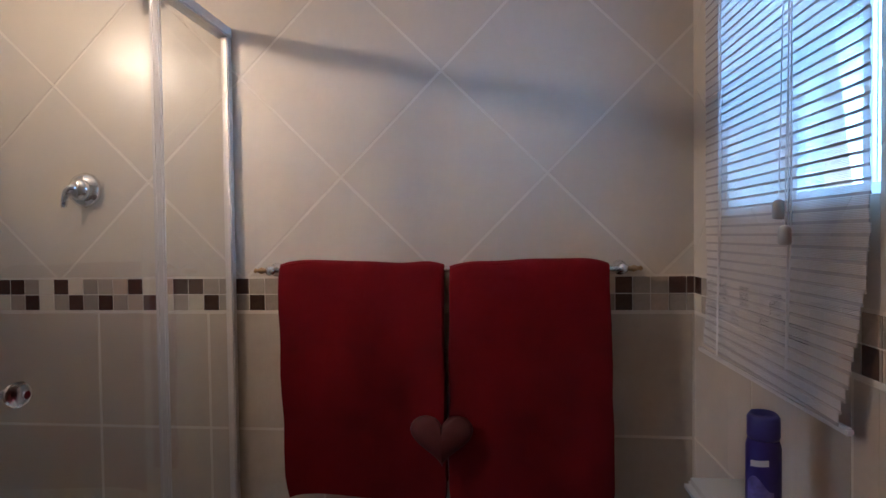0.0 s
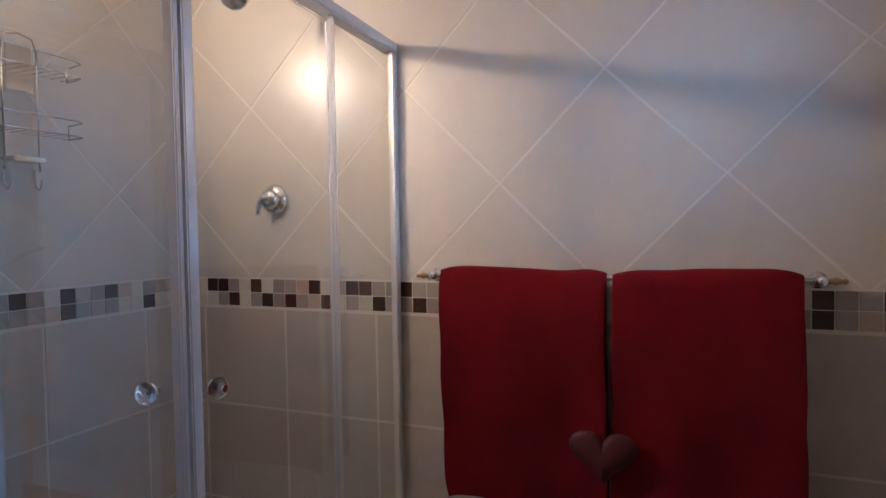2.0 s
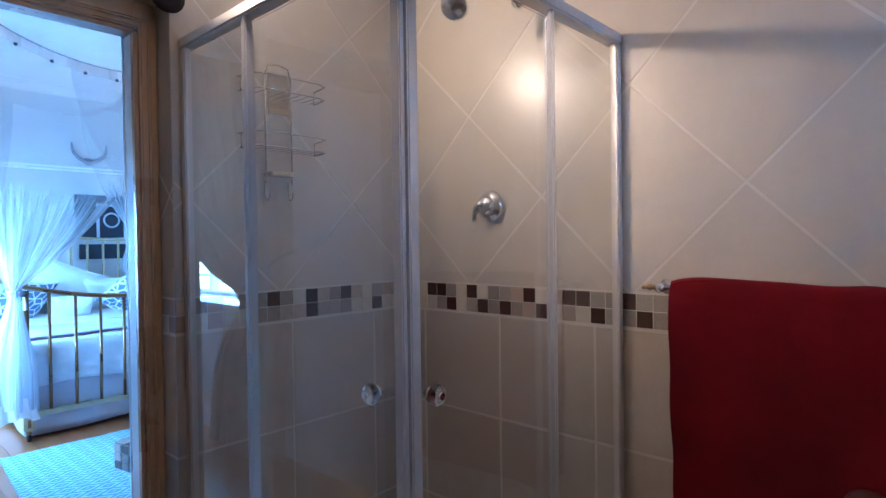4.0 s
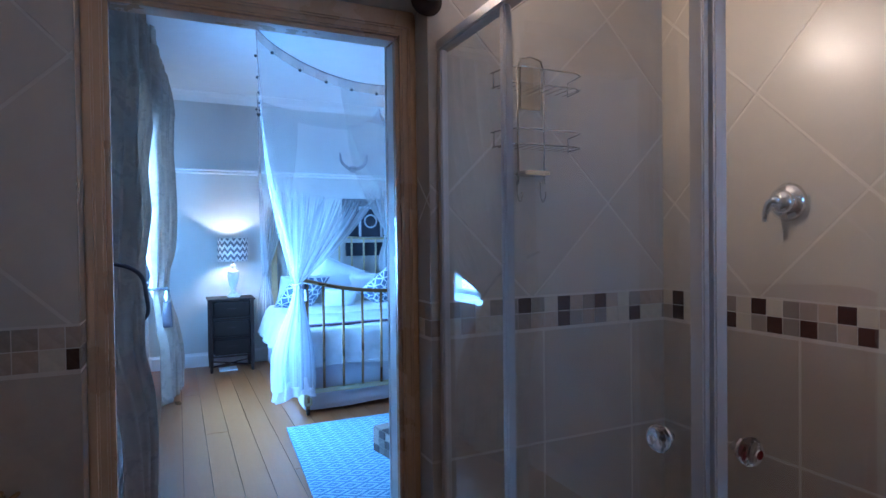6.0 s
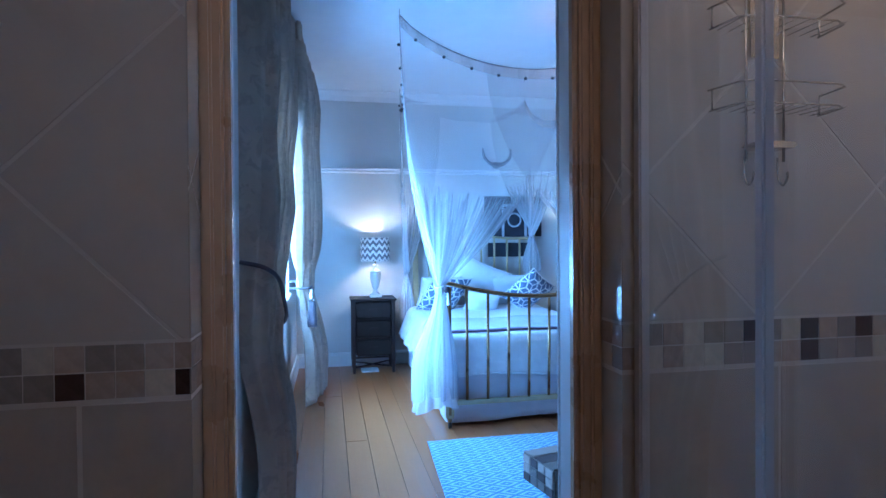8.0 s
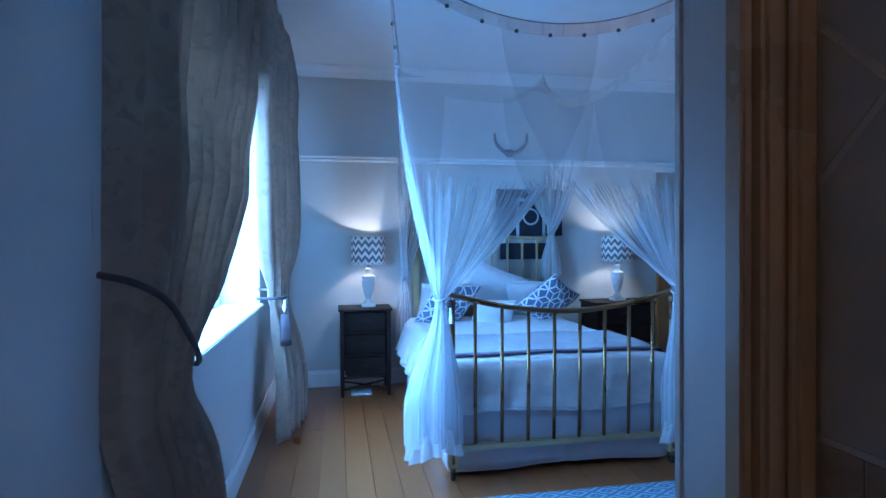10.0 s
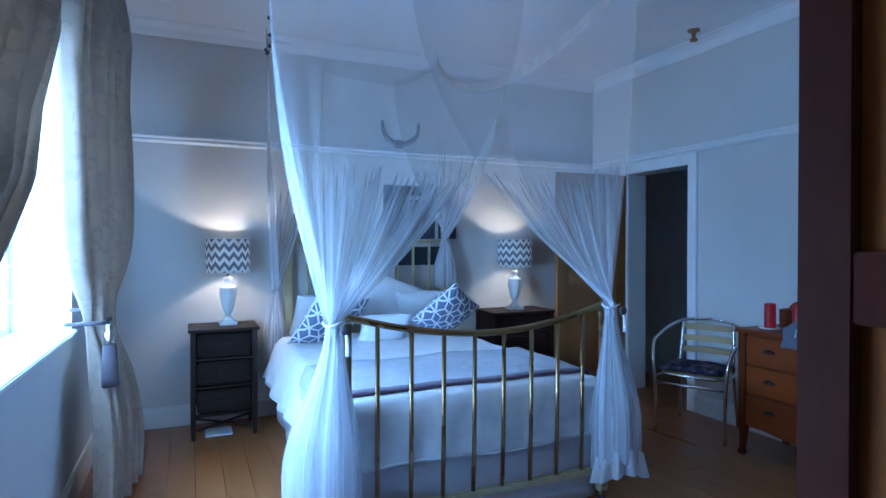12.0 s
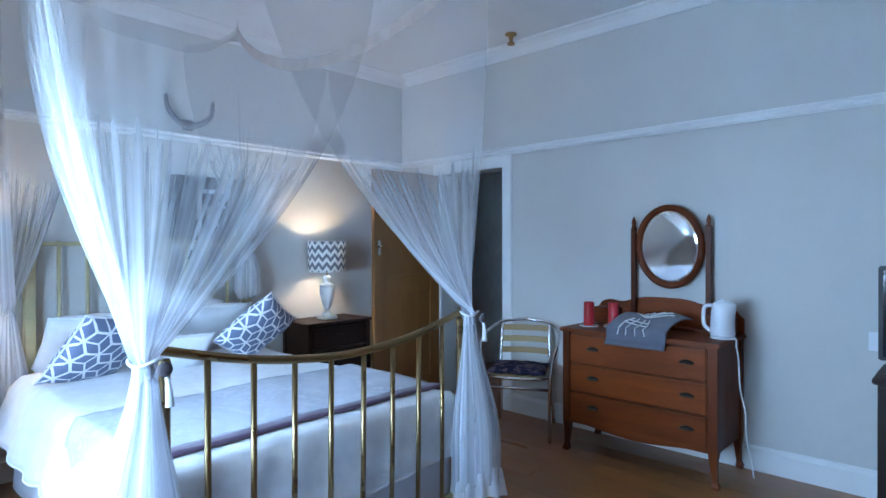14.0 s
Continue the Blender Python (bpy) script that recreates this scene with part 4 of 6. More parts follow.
cover = thing("bedspread", "white textured bedspread hanging over the sides and foot of the bed", "bedspread", (-4.72, 1.705, 0))
spread_at = drape(-2.0, -0.045, 0.665, 0.655, 0.37, 0.10, 1.0, True, 0.012)
part("spread_cloth", sheet(spread_at, 60, 70), M_SPREAD, cover, smooth=True, thick=0.008)
for s in (0.0, 1.0):
    part("side_hem", tube([spread_at(k / 60, s) for k in range(61)], 0.007, 6), M_LINEN, cover, "rolled white hem", True)
part("foot_hem", tube([spread_at(1.0, k / 70) for k in range(71)], 0.007, 6), M_LINEN, cover, "rolled white hem", True)
valance = thing("bed_valance", "lilac-white pleated valance round the bed base", "valance", (-4.72, 1.705, 0))


def valance_at(u, v):
    # round the left side, the foot and the right side of the base
    s = u * 5.4
    if s < 2.05:
        x, y, nx, ny = -2.1 + s, -0.655, 0, -1
    elif s < 3.35:
        x, y, nx, ny = -0.052, -0.655 + (s - 2.05), 1, 0
    else:
        x, y, nx, ny = -0.05 - (s - 3.35), 0.655, 0, 1
    f = 0.012 * v * math.sin(s * 14) * (0.4 + 0.6 * math.sin(s * 3.1) ** 2) + (-0.02 * math.exp(-((s - 2.72) / 0.03) ** 2) * v)
    return (x + nx * f * (0.6 if nx else 1), y + ny * (0.01 + f + 0.02 * v), 0.40 - (0.40 - 0.035) * v + 0.01 * math.sin(s * 5) * v)


part("valance_cloth", sheet(valance_at, 260, 8), M_SKIRT, valance, smooth=True, thick=0.004)
part("valance_hem", tube([valance_at(k / 200, 1.0) for k in range(201)], 0.004, 5), M_SKIRT, valance, "stitched valance hem", True)
throw = thing("bed_throw", "grey quilted throw with plum edges across the bed foot", "throw", (-4.72, 1.705, 0))


def throw_at(x0, x1, lift):
    def at(u, v):
        s = 2 * v - 1
        x = lerp(x0, x1, u)
        flat = 0.8
        y = (1 if s > 0 else -1) * min(abs(s) / flat, 1) * 0.69
        e = max(0, (abs(s) - flat) / (1 - flat))
        z = 0.655 + lift + 0.012 * noise.noise((x * 3, y * 3, 1.0)) + 0.004 * noise.noise((x * 20, y * 20, 5))
        return (x, y + (1 if s > 0 else -1) * (0.018 * min(1, e * 5) + 0.05 * e), z - 0.26 * e)
    return at


part("throw_cloth", sheet(throw_at(-0.86, -0.20, 0.016), 22, 60), M_THROW, throw, smooth=True, thick=0.010)
part("throw_edge", sheet(throw_at(-0.20, -0.135, 0.018), 3, 60), M_THROW_EDGE, throw, "plum coloured edge", True, thick=0.014)


def pillow(name, at, size, rot, mat, label, seed, group="pillows", spin=0):
    """A stuffed cushion: w x h x thickness, corners pulled out; its two faces meet in a seam."""
    t = thing(name, label, "pillow", (0, 0, 0), group)
    t.matrix_basis = pose(*at, *rot)
    w, h, d = size
    bm = bmesh.new()
    layer = bm.loops.layers.uv.new("UVMap")
    n = 18
    rows = {}
    for side in (-1, 1):
        for i in range(n + 1):
            for j in range(n + 1):
                a, b = 2 * i / n - 1, 2 * j / n - 1
                edge = (i in (0, n)) or (j in (0, n))
                if edge and side == 1:
                    rows[(side, i, j)] = rows[(-1, i, j)]
                    continue
                q = (1 - abs(a) ** 2.6) ** 0.5 * (1 - abs(b) ** 2.6) ** 0.5
                pinch = 1 - 0.07 * (1 - abs(a) ** 2) * abs(b) - 0.0
                pinch2 = 1 - 0.07 * (1 - abs(b) ** 2) * abs(a)
                wob = 0.008 * noise.noise((a * 2.2, b * 2.2, seed + side)) * (0 if edge else 1)
                rows[(side, i, j)] = bm.verts.new((a * w / 2 * pinch2, b * h / 2 * pinch, side * d / 2 * q + wob))
    for side in (-1, 1):
        for i in range(n):
            for j in range(n):
                q = [(i, j), (i + 1, j), (i + 1, j + 1), (i, j + 1)]
                if side < 0:
                    q = q[::-1]
                f = bm.faces.new([rows[(side, *p)] for p in q])
                for loop, p in zip(f.loops, q):
                    loop[layer].uv = (p[0] / n, p[1] / n)
    bm.transform(Matrix.Rotation(radians(spin), 4, "Z"))
    part("cover", bm, mat, t, smooth=True)
    pts = [(-1 + 2 * k / 10, -1) for k in range(10)] + [(1, -1 + 2 * k / 10) for k in range(10)] + [(1 - 2 * k / 10, 1) for k in range(10)] + [(-1, 1 - 2 * k / 10) for k in range(10)]
    line = [(a * w / 2 * (1 - 0.07 * (1 - b * b) * abs(a)), b * h / 2 * (1 - 0.07 * (1 - a * a) * abs(b)), 0) for a, b in pts]
    line = [Matrix.Rotation(radians(spin), 4, "Z") @ Vector(p) for p in line]
    part("piping", tube(line, 0.005, 6, closed=True), mat if mat is M_CUSHION else M_LINEN, t, smooth=True)
    return t


pillow("pillow", (-6.74, 1.33, 0.79), (0.62, 0.42, 0.16), (0, -38, 0), M_LINEN, "white pillow resting against the headboard", 1)
pillow("pillow", (-6.74, 2.06, 0.79), (0.62, 0.42, 0.16), (0, -38, 4), M_LINEN, "white pillow beside the first at the headboard", 2)
pillow("pillow", (-6.62, 1.74, 0.92), (0.46, 0.62, 0.17), (0, -62, 0), M_LINEN, "large white pillow leaning upright in the middle", 3, spin=24)
pillow("pillow", (-6.28, 1.70, 0.745), (0.28, 0.36, 0.12), (0, -50, 0), M_LINEN, "small white pillow lying in front", 4)
pillow("patterned_cushion", (-6.30, 1.31, 0.825), (0.46, 0.46, 0.15), (4, -50, 14), M_HEX, "blue cushion with a white geometric pattern", 5, "patterned cushions", 12)
pillow("patterned_cushion", (-6.26, 2.18, 0.835), (0.44, 0.44, 0.15), (0, -52, 12), M_HEX, "blue cushion with a white geometric pattern", 6, "patterned cushions", 36)


# the mosquito net: a square top hung by its corners from the ceiling, with four falls tied to the posts
def turned(profile, at):
    """A small lathed piece that faces the foot of the bed."""
    bm = lathe(profile, 16)
    bm.transform(Matrix.Translation(at) @ Matrix.Rotation(radians(90), 4, "Y"))
    return bm


def canopy():
    c = thing("mosquito_net", "sheer white mosquito net tied back at the bed posts", "bed canopy", (-4.72, 1.65, 0))
    X0, X1, Y0, Y1, ZC = -2.10, 0.0, -0.96, 0.96, 2.94
    SAG = 0.30

    HEAD = 0.26

    def edge(side, f):
        """The drooping upper edge along a side (0 foot, 1 window side, 2 head, 3 passage side); f from 0 to 1."""
        z = ZC - (0.43 if side == 3 else SAG) * (1 - (2 * f - 1) ** 2) ** 0.8
        bow = 0.10 * math.sin(f * math.pi)
        if side == 1:
            return (lerp(X1, X0, f), Y0 + bow + HEAD * f * f, z)
        if side == 3:
            return (lerp(X0, X1, f), Y1 - bow - HEAD * (1 - f), z)
        if side == 2:
            return (X0 + bow, lerp(Y1 - HEAD, Y0 + HEAD, f), z)
        return (X1 - bow, lerp(Y0, Y1, f), z)

    def top_at(u, v):
        x, y = lerp(X0, X1, u), lerp(Y0 + HEAD * (1 - u) ** 2, Y1 - HEAD * (1 - u), v)
        sag = SAG + 0.13 * smoothstep(2 * v - 1)
        a, b = 4 * u * (1 - u), 4 * v * (1 - v)
        bx = 0.10 * math.sin(v * math.pi) * (2 * u - 1)
        by = 0.10 * math.sin(u * math.pi) * (2 * v - 1)
        return (x - bx, y - by, ZC - sag * max(a, b) ** 0.8 + 0.02 * a * b + 0.01 * noise.noise((x * 2, y * 2, 0)))

    part("canopy_top", sheet(top_at, 24, 24), M_NET_THIN, c, "sheer sagging net top", True)

    def fall(side, f0, f1, tie, bottom, spread, seed, swing=0.0, mat=None):
        """One fall: from the upper edge between f0 and f1, gathered at the tie, and spreading again to a ruffle."""
        k = tie[2]

        def at(u, v):
            ex, ey, ez = edge(side, lerp(f0, f1, u))
            if v < 0.64:
                g = v / 0.64
                z = lerp(ez, k, g)
                pull = g ** 1.9
                x, y = lerp(ex, tie[0], pull), lerp(ey, tie[1], pull)
                # cloth hangs down before it is drawn to the tie
                lag = math.sin(g * math.pi) * 0.06
                fold = (0.003 + 0.017 * smoothstep((g - 0.25) / 0.35)) * math.sin(u * 52 + seed + 1.3 * math.sin(u * 9)) * (1 - 0.5 * g)
                w = 0.028 * pull * math.sin(u * 29 + seed * 2)
                if side in (0, 2):
                    x += fold + w
                    y += (u - 0.5) * 0.05 * pull
                else:
                    y += fold + w
                    x += (u - 0.5) * 0.05 * pull
                z -= lag * abs(f1 - f0)
                return (x, y, z)
            g = (v - 0.64) / 0.36
            s = smoothstep(g * 1.3)
            a = u * 2 * math.pi + seed
            rx = lerp(0.03, spread, s)
            x = tie[0] + rx * 0.75 * math.cos(a) * (1 + 0.18 * math.sin(a * 7 + seed)) + swing * 0.3 * s
            y = tie[1] + rx * math.sin(a) * (1 + 0.18 * math.sin(a * 9)) + swing * s
            return (x, y, lerp(k, bottom + 0.03 * math.sin(a * 2 + seed), g))

        return part("fall", sheet(at, 150, 36), mat or M_NET, c, smooth=True)

    # tie points: foot window side, foot passage side, head window side, head passage side
    T = {"fw": (0.045, -0.69, 1.03), "fp": (0.045, 0.75, 1.04), "hw": (-2.14, -0.64, 1.02), "hp": (-2.14, 0.79, 1.42)}
    fall(0, 0.0, 0.66, T["fw"], 0.22, 0.13, 0.3, -0.03)
    fall(1, 0.0, 0.50, T["fw"], 0.24, 0.14, 1.4, -0.05)
    fall(0, 1.0, 0.34, T["fp"], 0.24, 0.12, 2.2, 0.03)
    fall(3, 1.0, 0.50, T["fp"], 0.26, 0.12, 3.9, 0.04)
    fall(1, 1.0, 0.82, T["hw"], 0.42, 0.08, 5.0)
    fall(3, 0.0, 0.50, T["hp"], 1.00, 0.09, 6.0)
    fall(2, 0.0, 0.30, T["hp"], 1.02, 0.07, 7.0)
    fall(2, 1.0, 0.70, T["hw"], 0.44, 0.07, 8.0)

    # gathered cloth at the two foot ties, with a ruffle at the hem
    for key, swing, sgn in (("fw", -0.04, 1), ("fp", 0.045, 2)):
        x, y, z = T[key]

        def inner(u, v, x=x, y=y, z=z, swing=swing, sgn=sgn):
            a = u * 2 * math.pi
            s = smoothstep(v * 1.25)
            r = lerp(0.030, 0.105, s) * (1 + 0.22 * math.sin(a * 8 + sgn))
            return (x + 0.7 * r * math.cos(a) + 0.3 * swing * s, y + r * math.sin(a) + swing * s, lerp(z, 0.26, v))

        def hem(u, v, x=x, y=y, z=z, swing=swing, sgn=sgn):
            a = u * 2 * math.pi
            r = (0.125 + 0.02 * v) * (1 + (0.10 + 0.08 * v) * math.sin(a * 11 + sgn))
            return (x + 0.75 * r * math.cos(a) + 0.3 * swing, y + r * math.sin(a) + swing, 0.30 - 0.13 * v + 0.03 * math.sin(a * 2 + sgn))

        part("gathered_fall", sheet(inner, 80, 24), M_NET_THICK, c, "densely gathered net", True)
        part("ruffle", sheet(hem, 110, 5), M_NET_THICK, c, "white gathered ruffle", True)
        part("tie", tube([(x + 0.04 * math.cos(a), y + 0.045 * math.sin(a), z + 0.008 * math.sin(a * 2)) for a in [2 * math.pi * k / 16 for k in range(16)]], 0.005, 8, closed=True), M_LINEN, c, "white net tie", True)
        part("button", turned([(0.005, 0.0), (0.021, 0.002), (0.022, 0.009), (0.014, 0.014), (0.003, 0.015)], (x + 0.045, y + 0.035, z - 0.022)), M_TIEBACK, c, "dark round button", True)
        part("tie_end", tube([(x + 0.046, y + 0.040, z - 0.035), (x + 0.052, y + 0.044, z - 0.06), (x + 0.054, y + 0.046, z - 0.095), (x + 0.054, y + 0.047, z - 0.13)], [0.005, 0.008, 0.011, 0.013], 8), M_LINEN, c, "white net tie end", True)

    # peach trim and little dark pompoms along the drooping edges
    for side in (0, 1, 3):
        part("trim", sheet(lambda u, v, s=side: tuple(Vector(edge(s, u)) - Vector((0, 0, 0.075 * v))), 30, 2), M_PEACH, c, "pale peach edging", True)
        if side > 1:
            continue
        part("edge_cord", tube([edge(side, k / 24) for k in range(25)], 0.0035, 6), M_TIEBACK, c, "thin edge cord", True)
        for k in range(9):
            p = Vector(edge(side, 0.06 + 0.11 * k)) - Vector((0, 0, 0.075))
            out = {0: (0.01, 0), 1: (0, -0.01), 2: (-0.01, 0), 3: (0, 0.01)}[side]
            bm = bmesh.new()
            bmesh.ops.create_icosphere(bm, subdivisions=2, radius=0.013, matrix=Matrix.Translation(p + Vector((*out, 0))))
            part("pompom", bm, M_BLACK, c, "small dark pompom", True)
    for x, y in ((X0, Y0 + HEAD), (X0, Y1 - HEAD), (X1, Y0), (X1, Y1)):
        part("ceiling_hook", tube([(x, y, 2.98), (x, y, ZC - 0.005)], 0.004, 6), M_STEEL, c, "small steel ceiling hook")
    return c


canopy()


def nightstand(at, w, label, wicker):
    t = thing("nightstand", label, "nightstand", at, "bedside tables")
    d, h = 0.36, 0.765
    for sx in (-1, 1):
        for sy in (-1, 1):
            x, y = sx * (d / 2 - 0.018), sy * (w / 2 - 0.018)
            part("leg", skin_leg(x, y, 0.018, 0.013 if wicker else 0.016, h - 0.022), M_DARKWOOD, t)
    part("top", box((-d / 2 - 0.015, -w / 2 - 0.015, h - 0.022), (d / 2 + 0.015, w / 2 + 0.015, h), 0.004), M_DARKWOOD, t)
    for x in (-d / 2 + 0.012, ):
        part("back_panel", box((x - 0.006, -w / 2 + 0.036, 0.16), (x + 0.006, w / 2 - 0.036, h - 0.022)), M_DARKWOOD, t)
    for s in (-1, 1):
        part("side_panel", box((-d / 2 + 0.036, s * (w / 2 - 0.018) - 0.006, 0.16), (d / 2 - 0.036, s * (w / 2 - 0.018) + 0.006, h - 0.022)), M_DARKWOOD, t)
    for k in range(3):
        z = 0.17 + 0.195 * k
        part("rail", box((d / 2 - 0.036, -w / 2 + 0.036, z - 0.014), (d / 2 - 0.006, w / 2 - 0.036, z), 0.002), M_DARKWOOD, t)
        dr = part("drawer", box((-d / 2 + 0.03, -w / 2 + 0.042, z + 0.006), (d / 2 - 0.004, w / 2 - 0.042, z + 0.17), 0.012), M_WICKER if wicker else M_DARKWOOD, t, "woven wicker drawer" if wicker else "")
        part("handle", box((d / 2 - 0.004, -0.045, z + 0.085), (d / 2 + 0.010, 0.045, z + 0.105), 0.004), M_DARKWOOD, dr)
    bm = bmesh.new()
    for s in (-1, 1):
        tube([(s * (d / 2 - 0.02), -w / 2 + 0.02, 0.06), (-s * (d / 2 - 0.02), w / 2 - 0.02, 0.06)], 0.008, 6, bm)
    part("stretcher", bm, M_DARKWOOD, t)
    return t


def skin_leg(x, y, a, b, h):
    bm = bmesh.new()
    return skin(bm, [ring(bm, [(x + s * r, y + q * r, z) for s, q in ((-1, -1), (1, -1), (1, 1), (-1, 1))]) for z, r in ((0, b), (0.12, a), (h, a))])


nightstand((-6.78, 0.635, 0), 0.44, "dark wooden bedside stand with three wicker drawers", True)
nightstand((-6.80, 3.10, 0), 0.60, "dark wooden bedside stand beside the pine door", False)
paper = thing("folded_paper", "white folded paper under the bedside stand", "paper", (-6.74, 0.60, 0.0))
part("sheet", box((-0.09, -0.09, 0.0), (0.09, 0.09, 0.012), 0.002), M_PRINT, paper)


def table_lamp(at):
    t = thing("table_lamp", "white urn table lamp with a grey chevron shade, switched on", "table lamp", at, "bedside lamps")
    part("foot", box((-0.062, -0.062, 0.0), (0.062, 0.062, 0.028), 0.005), M_URN, t)
    part("urn", lathe([(0.046, 0.028), (0.040, 0.045), (0.018, 0.062), (0.016, 0.075), (0.030, 0.095), (0.047, 0.15), (0.058, 0.215), (0.060, 0.245), (0.052, 0.258), (0.060, 0.268), (0.060, 0.278), (0.034, 0.288),
                       (0.022, 0.30), (0.022, 0.322), (0.030, 0.330), (0.030, 0.345), (0.014, 0.352)], 28), M_URN, t, smooth=True)
    part("shade", sheet(lambda u, v: (0.152 * math.cos(2 * math.pi * u), 0.152 * math.sin(2 * math.pi * u), 0.385 + 0.245 * v), 48, 1), M_CHEVRON, t, "grey and white chevron drum shade", True, thick=0.003)
    for z in (0.385, 0.63):
        part("shade_rim", tube([(0.152 * math.cos(a), 0.152 * math.sin(a), z) for a in [2 * math.pi * k / 32 for k in range(32)]], 0.003, 6, closed=True), M_URN, t)
    part("stem", tube([(0, 0, 0.35), (0, 0, 0.47)], 0.007, 8), M_BRASS, t)
    part("bulb", lathe([(0.010, 0.47), (0.022, 0.49), (0.028, 0.515), (0.022, 0.54), (0.006, 0.552)], 16), M_OPAL, t, "glowing light bulb", True).visible_shadow = False
    part("spider", tube([(-0.152, 0, 0.60), (0.152, 0, 0.60)], 0.002, 5), M_BRASS, t)
    part("cord", tube(bezier([(-0.06, 0.02, 0.01), (-0.11, 0.06, 0.006), (-0.14, 0.12, 0.005), (-0.17, 0.14, 0.004)], 5), 0.003, 6), M_PRINT, t)
    return t


lamp = table_lamp((-6.80, 0.67, 0.765))
copy_thing(lamp, pose(-6.80, 3.10, 0.765))


def fold_shape(a):
    """Narrow standing pleats with wider valleys between them."""
    return 1 - 2 * abs(math.sin(a / 2)) ** 0.8


def flowing(keys, f):
    """A smooth line through (place, value) keys, with no level stretch at a key."""
    p = [keys[0]] + list(keys) + [keys[-1]]
    f = max(keys[0][0], min(keys[-1][0], f))
    for k in range(1, len(p) - 2):
        (x0, a), (x1, b), (x2, c), (x3, d) = p[k - 1:k + 3]
        if f <= x2:
            h, t = x2 - x1, (f - x1) / (x2 - x1)
            m1, m2 = (c - a) / (x2 - x0) * h, (d - b) / (x3 - x1) * h
            return (2 * t ** 3 - 3 * t * t + 1) * b + (t ** 3 - 2 * t * t + t) * m1 + (3 * t * t - 2 * t ** 3) * c + (t ** 3 - t * t) * m2
    return keys[-1][1]


def curtain(name, outer, inner, top, bottom, tie_z, label, y_out, seed, folds, swell=0.0):
    """A full curtain drawn back by a cord: outer and inner edges by height."""
    c = thing(name, label, "curtain", (0, 0, 0), "curtains")

    def at(u, v):
        z = lerp(top, bottom, v)
        a, b = track(outer, z), flowing(inner, z)
        full = swell * smoothstep((top - z) / 0.5 + 0.3) * (1 - 0.7 * math.exp(-((z - tie_z) / 0.22) ** 2))
        w = abs(b - a)
        tight = math.exp(-((z - tie_z) / 0.16) ** 2)
        x = lerp(a, b, u)
        amp = lerp(0.072 if z > tie_z else 0.042, 0.020, tight) * smoothstep(0.25 + 2.2 * u) * (1.0 if z < top - 0.14 else 0.55)
        ph = u * folds * 2 * math.pi + seed
        y = y_out + full * (1 - u) ** 0.8 - 0.10 * (1 - smoothstep(u * 9)) + amp * fold_shape(ph + 0.5 * math.sin(z * 1.7 + seed)) + 0.012 * math.sin(ph * 0.37 + z * 2)
        y += 0.05 * tight * math.sin(math.pi * u) + (0.06 * smoothstep((tie_z - z) / 0.6) if z < tie_z else 0)
        zz = z + (0.02 * math.sin(ph * 0.5) if v > 0.99 else 0)
        return (x, y, zz)

    part("curtain_cloth", sheet(at, int(folds * 14), 60), M_CURTAIN, c, smooth=True, thick=0.004)
    # pleated heading
    ho, hi = track(outer, top), flowing(inner, top)
    part("heading", sheet(lambda u, v: (lerp(ho, hi, u), y_out + 0.012 + 0.028 * abs(math.sin(u * folds * 2 * math.pi)), lerp(top - 0.12, top + 0.01, v)), int(folds * 14), 3), M_CURTAIN, c, "pleated curtain heading", True, thick=0.006)
    return c


NEAR_OUT = [(0, -3.12), (0.7, -3.08), (1.0, -3.04), (1.5, -3.03), (2.9, -3.03)]
NEAR_IN = [(0.0, -3.86), (0.65, -3.68), (0.97, -3.50), (1.12, -3.86), (1.42, -4.28), (1.92, -4.74), (2.93, -5.30)]
FAR_OUT = [(0.0, -6.24), (0.6, -6.08), (0.95, -5.80), (1.45, -6.10), (2.93, -6.22)]
FAR_IN = [(0.0, -5.46), (0.4, -5.52), (0.85, -5.66), (1.05, -5.52), (1.35, -5.18), (2.0, -5.00), (2.93, -4.95)]
curtain("curtain", NEAR_OUT, NEAR_IN, 2.93, 0.02, 1.0, "heavy beige damask curtain tied back beside the window", -0.095, 0.4, 13, 0.03)
curtain("curtain", FAR_OUT, FAR_IN, 2.93, 0.03, 0.97, "heavy beige damask curtain tied back with a tassel", -0.035, 1.9, 9, 0.13)
pole = thing("curtain_rail", "dark curtain rail above the bedroom window", "curtain rail", (-4.6, -0.085, 2.945))
part("rail", tube([(-1.65, 0, 0), (1.75, 0, 0)], 0.010, 10), M_TIEBACK, pole, smooth=True)

tb = thing("curtain_tieback", "dark cord tieback round the near curtain", "tieback", (0, 0, 0), "tiebacks")
part("cord", tube(bezier([(-3.04, -0.15, 1.27), (-3.01, -0.06, 1.25), (-3.08, -0.01, 1.20), (-3.22, 0.0, 1.105), (-3.34, 0.0, 1.02), (-3.44, -0.025, 0.975), (-3.47, -0.06, 0.97), (-3.47, -0.13, 0.97)], 6), 0.009, 10), M_TIEBACK, tb, smooth=True)
tb = thing("curtain_tieback", "dark cord tieback with a hanging tassel on the far curtain", "tieback", (-5.46, -0.015, 0.97), "tiebacks")
part("cord", tube(bezier([(-0.41, -0.15, 0.04), (-0.40, 0.0, 0.03), (-0.25, 0.055, 0.01), (-0.14, 0.045, 0.0), (-0.10, 0.0, 0.0), (-0.10, -0.12, 0.0)], 6), 0.010, 10), M_TIEBACK, tb, smooth=True)
